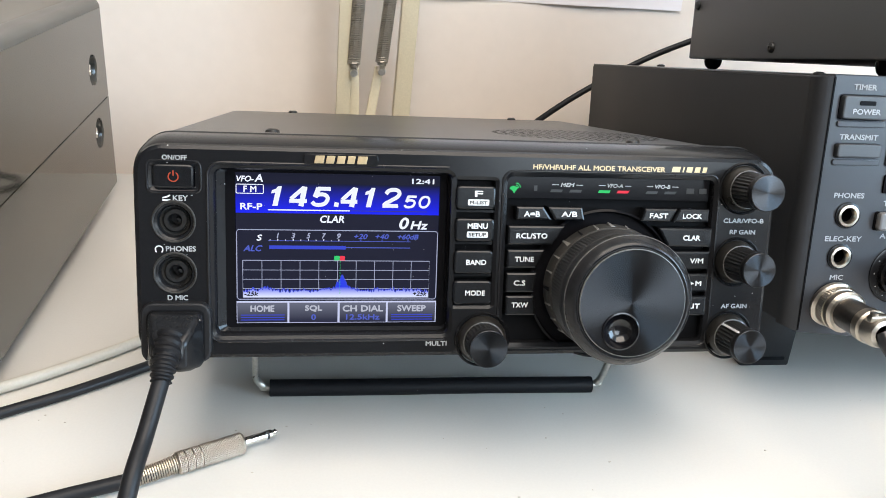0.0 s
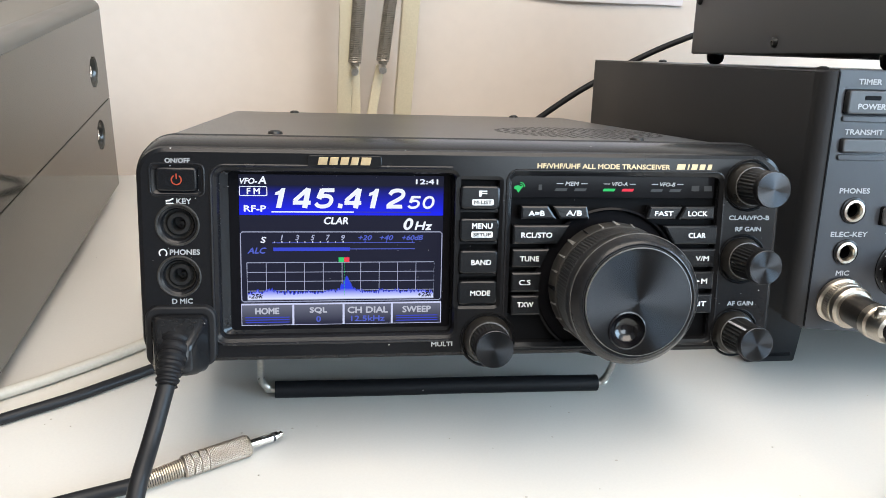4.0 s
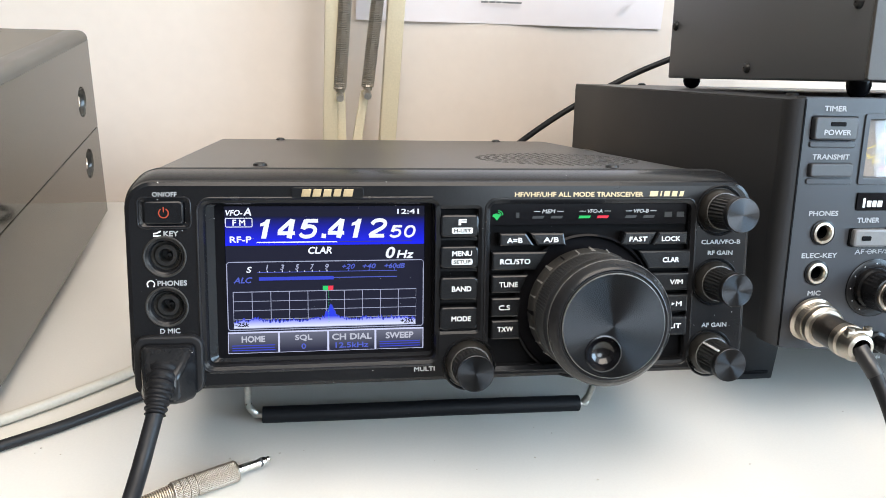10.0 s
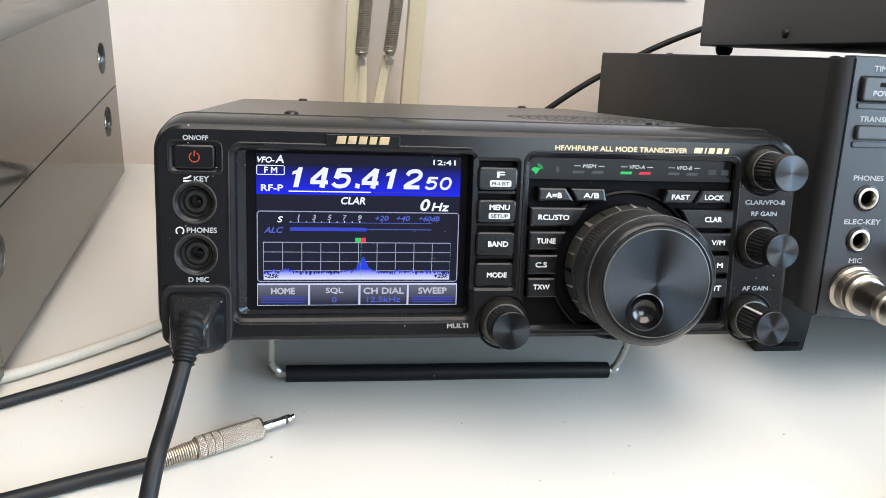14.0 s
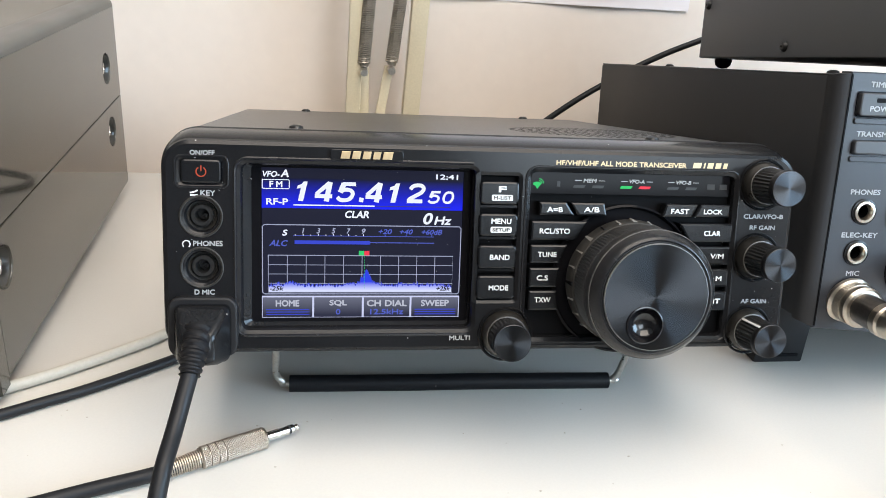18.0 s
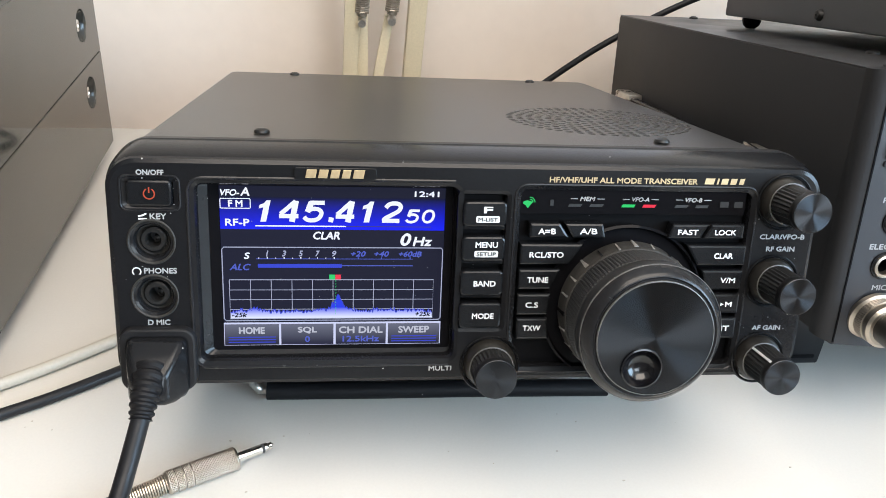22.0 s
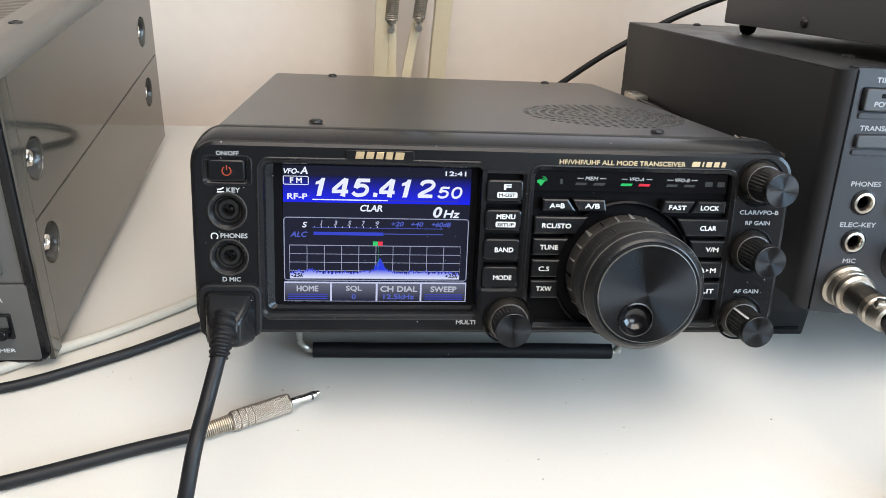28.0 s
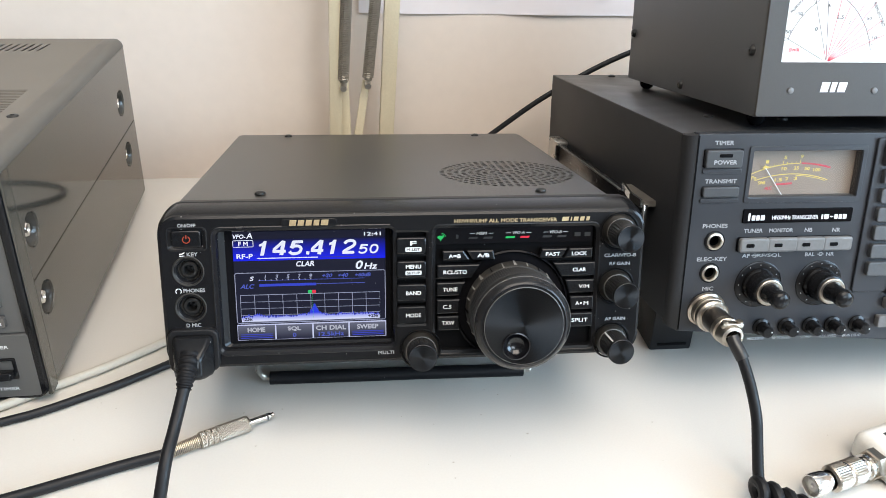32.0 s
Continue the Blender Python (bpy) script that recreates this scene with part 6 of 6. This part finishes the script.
part("cable", tube(glide([(0.06, 0.27, 0.0033), (0.0, 0.272, 0.0033), (-0.05, 0.284, 0.0033), (-0.083, 0.298, 0.0033), (-0.102, 0.313, 0.0033), (-0.102, 0.328, 0.0033), (-0.086, 0.341, 0.0033), (-0.057, 0.347, 0.0033), (0.0, 0.346, 0.0033), (0.05, 0.344, 0.0050), (0.09, 0.352, 0.012), (0.127, 0.36, 0.0365), (0.18, 0.36, 0.076), (0.25, 0.36, 0.1142), (0.33, 0.35, 0.142), (0.42, 0.30, 0.150), (0.46, 0.26, 0.148)], 10), 0.0024, 14), M_CABLE, coax)

# microphone lead of the desktop transceiver: metal connector, cable, coiled part
mic = root("microphone_connector_lead", pose(0, 0, 0), "black microphone cable with metal screw connector on the desktop transceiver", "cable")
c0 = set2.matrix_basis @ Vector((3.0 * MM, 0.0, -46.5 * MM))
c1 = Vector((0.1905, -0.0105, 0.0638))
away = (c1 - c0).normalized()
turn = Matrix.Translation(c0) @ Vector((0, -1, 0)).rotation_difference(away).to_matrix().to_4x4()
part("socket_flange", lathe([(0.0105, -0.0005), (0.0105, 0.0012), (0.0092, 0.0022), (0.0088, 0.0022)], 40, c0), M_NICKEL, mic)
part("ring_nut", moved(lathe([(0.0082, 0.0003)] + [(0.0093, 0.0008 + 0.00035 * k) for k in range(17)] + [(0.0086, 0.0066), (0.0086, 0.0072), (0.0091, 0.0076), (0.0091, 0.0098), (0.0080, 0.0108), (0.0066, 0.0110)], 150, knurl=(1, 17, 0.00025, True)), turn), M_NICKEL, mic, "knurled nickel ring", smooth=15)
part("shell", moved(lathe([(0.0068, 0.009), (0.0068, 0.0225), (0.0064, 0.024)], 36), turn), M_BARREL, mic, "dark metal barrel")
part("end_ring", moved(lathe([(0.0064, 0.0225), (0.0072, 0.0232), (0.0072, 0.0265), (0.0062, 0.0275), (0.0050, 0.028)], 36), turn), M_NICKEL, mic)
part("cord_clamp", moved(lathe([(0.0060, 0.0272), (0.0068, 0.0280), (0.0066, 0.0318), (0.0056, 0.0340), (0.0040, 0.0345)], 28), turn), M_NICKEL, mic, smooth=40)
part("clamp_bar", moved(box(-0.0058, 0.0058, -0.0326, -0.0294, 0.0038, 0.0070, 0.0010), turn), M_NICKEL, mic)
for q in (-0.0042, 0.0042):
    part("clamp_screw", moved(lathe([(0.0017, 0), (0.0016, 0.0012), (0, 0.0014)], 14, (q * 0.9, -0.0311, 0.0068), "+z"), turn), M_NICKEL, mic)
part("cable_boot", tube(glide([c0 + away * 0.033, (0.1914, -0.0150, 0.0613), (0.1927, -0.0182, 0.0587), (0.1939, -0.0206, 0.0562)], 8), 0.0034, 14), M_BOOT, mic, "grey heat-shrink sleeve")
part("cable", tube(glide([(0.1935, -0.0198, 0.0570), (0.1954, -0.0262, 0.0498), (0.1966, -0.0318, 0.0432), (0.1976, -0.0395, 0.0330), (0.1978, -0.0465, 0.0195), (0.1978, -0.0530, 0.0080), (0.1978, -0.0575, 0.0045)], 8), 0.0028, 14), M_CABLE, mic)
pts = []
for i in range(9 * 14):
    s, a = i / 14, 2 * math.pi * i / 14
    pts.append((0.1905 + 0.0052 * s + 0.001 * math.cos(a), -0.0640 - 0.0045 * s - 0.0065 * math.cos(a), 0.0092 + 0.0058 * math.sin(a)))
part("coiled_cable", tube(pts, 0.0030, 10), M_CABLE, mic, "start of the coiled cord")

# bayonet adapter on a small white box
adapter = root("white_signal_box", pose(0.2622, -0.0500, 0, 0, 0, 17), "small white plastic box with nickel bayonet connector on desk", "box")
part("housing", box(0.0, 0.07, -0.017, 0.017, 0.0004, 0.0178, 0.005, 4), M_IVORY, adapter)
part("printed_label", box(0.012, 0.062, -0.009, 0.009, 0.0174, 0.0181), M_INKD, adapter, "dark label strip")
BZ = 0.0095
for x0, prof, mat_, nm in (
        (0.0, [(0.0074, 0), (0.0086, 0.0003), (0.0086, 0.0040), (0.0078, 0.0048), (0.0060, 0.0048)], M_NICKEL, "hex_nut"),
        (-0.0045, [(0.0056, 0), (0.0056, 0.0014), (0.0068, 0.0016), (0.0068, 0.0030), (0.0056, 0.0032), (0.0056, 0.0070)], M_CHROME, "connector_barrel"),
        (-0.0108, [(0.0052, -0.001), (0.0072, 0.0), (0.0072, 0.0062), (0.0064, 0.0070), (0.0052, 0.0076)], M_NICKEL, "bayonet_sleeve"),
        (-0.0180, [(0.0055, 0.0), (0.0066, 0.0002), (0.0066, 0.0012), (0.0055, 0.0014)], M_CHROME, "washer_ring"),
        (-0.0194, [(0.0052, -0.001), (0.0072, 0.0), (0.0072, 0.0062), (0.0064, 0.0070), (0.0052, 0.0076)], M_NICKEL, "bayonet_sleeve"),
        (-0.0268, [(0.0048, -0.001), (0.0048, 0.003), (0.0066, 0.0034), (0.0070, 0.0046), (0.0070, 0.0095), (0.0065, 0.0105), (0.0060, 0.0105), (0.0056, 0.0070), (0.0050, 0.0066)], M_CHROME, "bayonet_ring")):
    kn = (1, 2, 0.00032) if nm == "bayonet_sleeve" else None
    x0, prof = x0 * 1.2, [(q * (0.86 if nm == "bayonet_ring" else 0.96), w * 1.2) for q, w in prof]
    part(nm, lathe(prof, 6 if nm == "hex_nut" else 72, (x0, 0, BZ), "-x", kn), mat_, adapter, smooth=25)
part("insulator", lathe([(0.0049, 0.0078), (0.0030, 0.0080), (0.0030, 0.0100), (0.0012, 0.0100), (0.0010, 0.0088), (0, 0.0088)], 28, (-0.0335, 0, BZ), "-x"), M_PLASTIC_WHITE, adapter)

# crumbs of dust on the desk
rnd = random.Random(11)
crumbs = bmesh.new()
for _ in range(46):
    x, y, r = rnd.uniform(-0.16, 0.3), rnd.uniform(-0.13, 0.04), rnd.uniform(0.00018, 0.00045)
    made = bmesh.ops.create_icosphere(crumbs, subdivisions=1, radius=r)
    for v in made["verts"]:
        v.co = Vector((v.co.x * rnd.uniform(0.8, 1.9), v.co.y, v.co.z * 0.6)) + Vector((x, y, r * 0.5))
tagged(part("dust_specks", crumbs, M_BEIGE, None), "scattered grey dust specks on the desk", "dust", kind="stuff")
lint = bmesh.new()
for _ in range(200):
    x, z, r = rnd.uniform(-0.086, 0.139), rnd.uniform(-0.029, 0.039), rnd.choice((0.00009, 0.00012, 0.00012, 0.00018))
    y = -0.0005
    if -0.065 < x < 0.036 or 0.0378 < x < 0.1196:
        if rnd.random() < 0.55:
            continue
        y = 0.0035 if 0.0378 < x else (0.0058 if x < 0.0205 else 0.0034)
    made = bmesh.ops.create_icosphere(lint, subdivisions=1, radius=r)
    for v in made["verts"]:
        v.co = Vector((v.co.x * rnd.uniform(0.7, 1.8), v.co.y * 0.4, v.co.z)) + Vector((x, y, z))
for _ in range(170):
    x, y, r = rnd.uniform(-0.08, 0.125), rnd.uniform(0.024, 0.235), rnd.choice((0.0001, 0.00014, 0.0002))
    made = bmesh.ops.create_icosphere(lint, subdivisions=1, radius=r)
    for v in made["verts"]:
        v.co = Vector((v.co.x * rnd.uniform(0.7, 1.8), v.co.y, v.co.z * 0.4)) + Vector((x, y, 0.0440 + y * math.tan(radians(2.1))))
lint.transform(radio.matrix_basis)
tagged(part("lint_specks", lint, M_INKG, None), "pale dust specks on the black transceiver", "dust", kind="stuff")
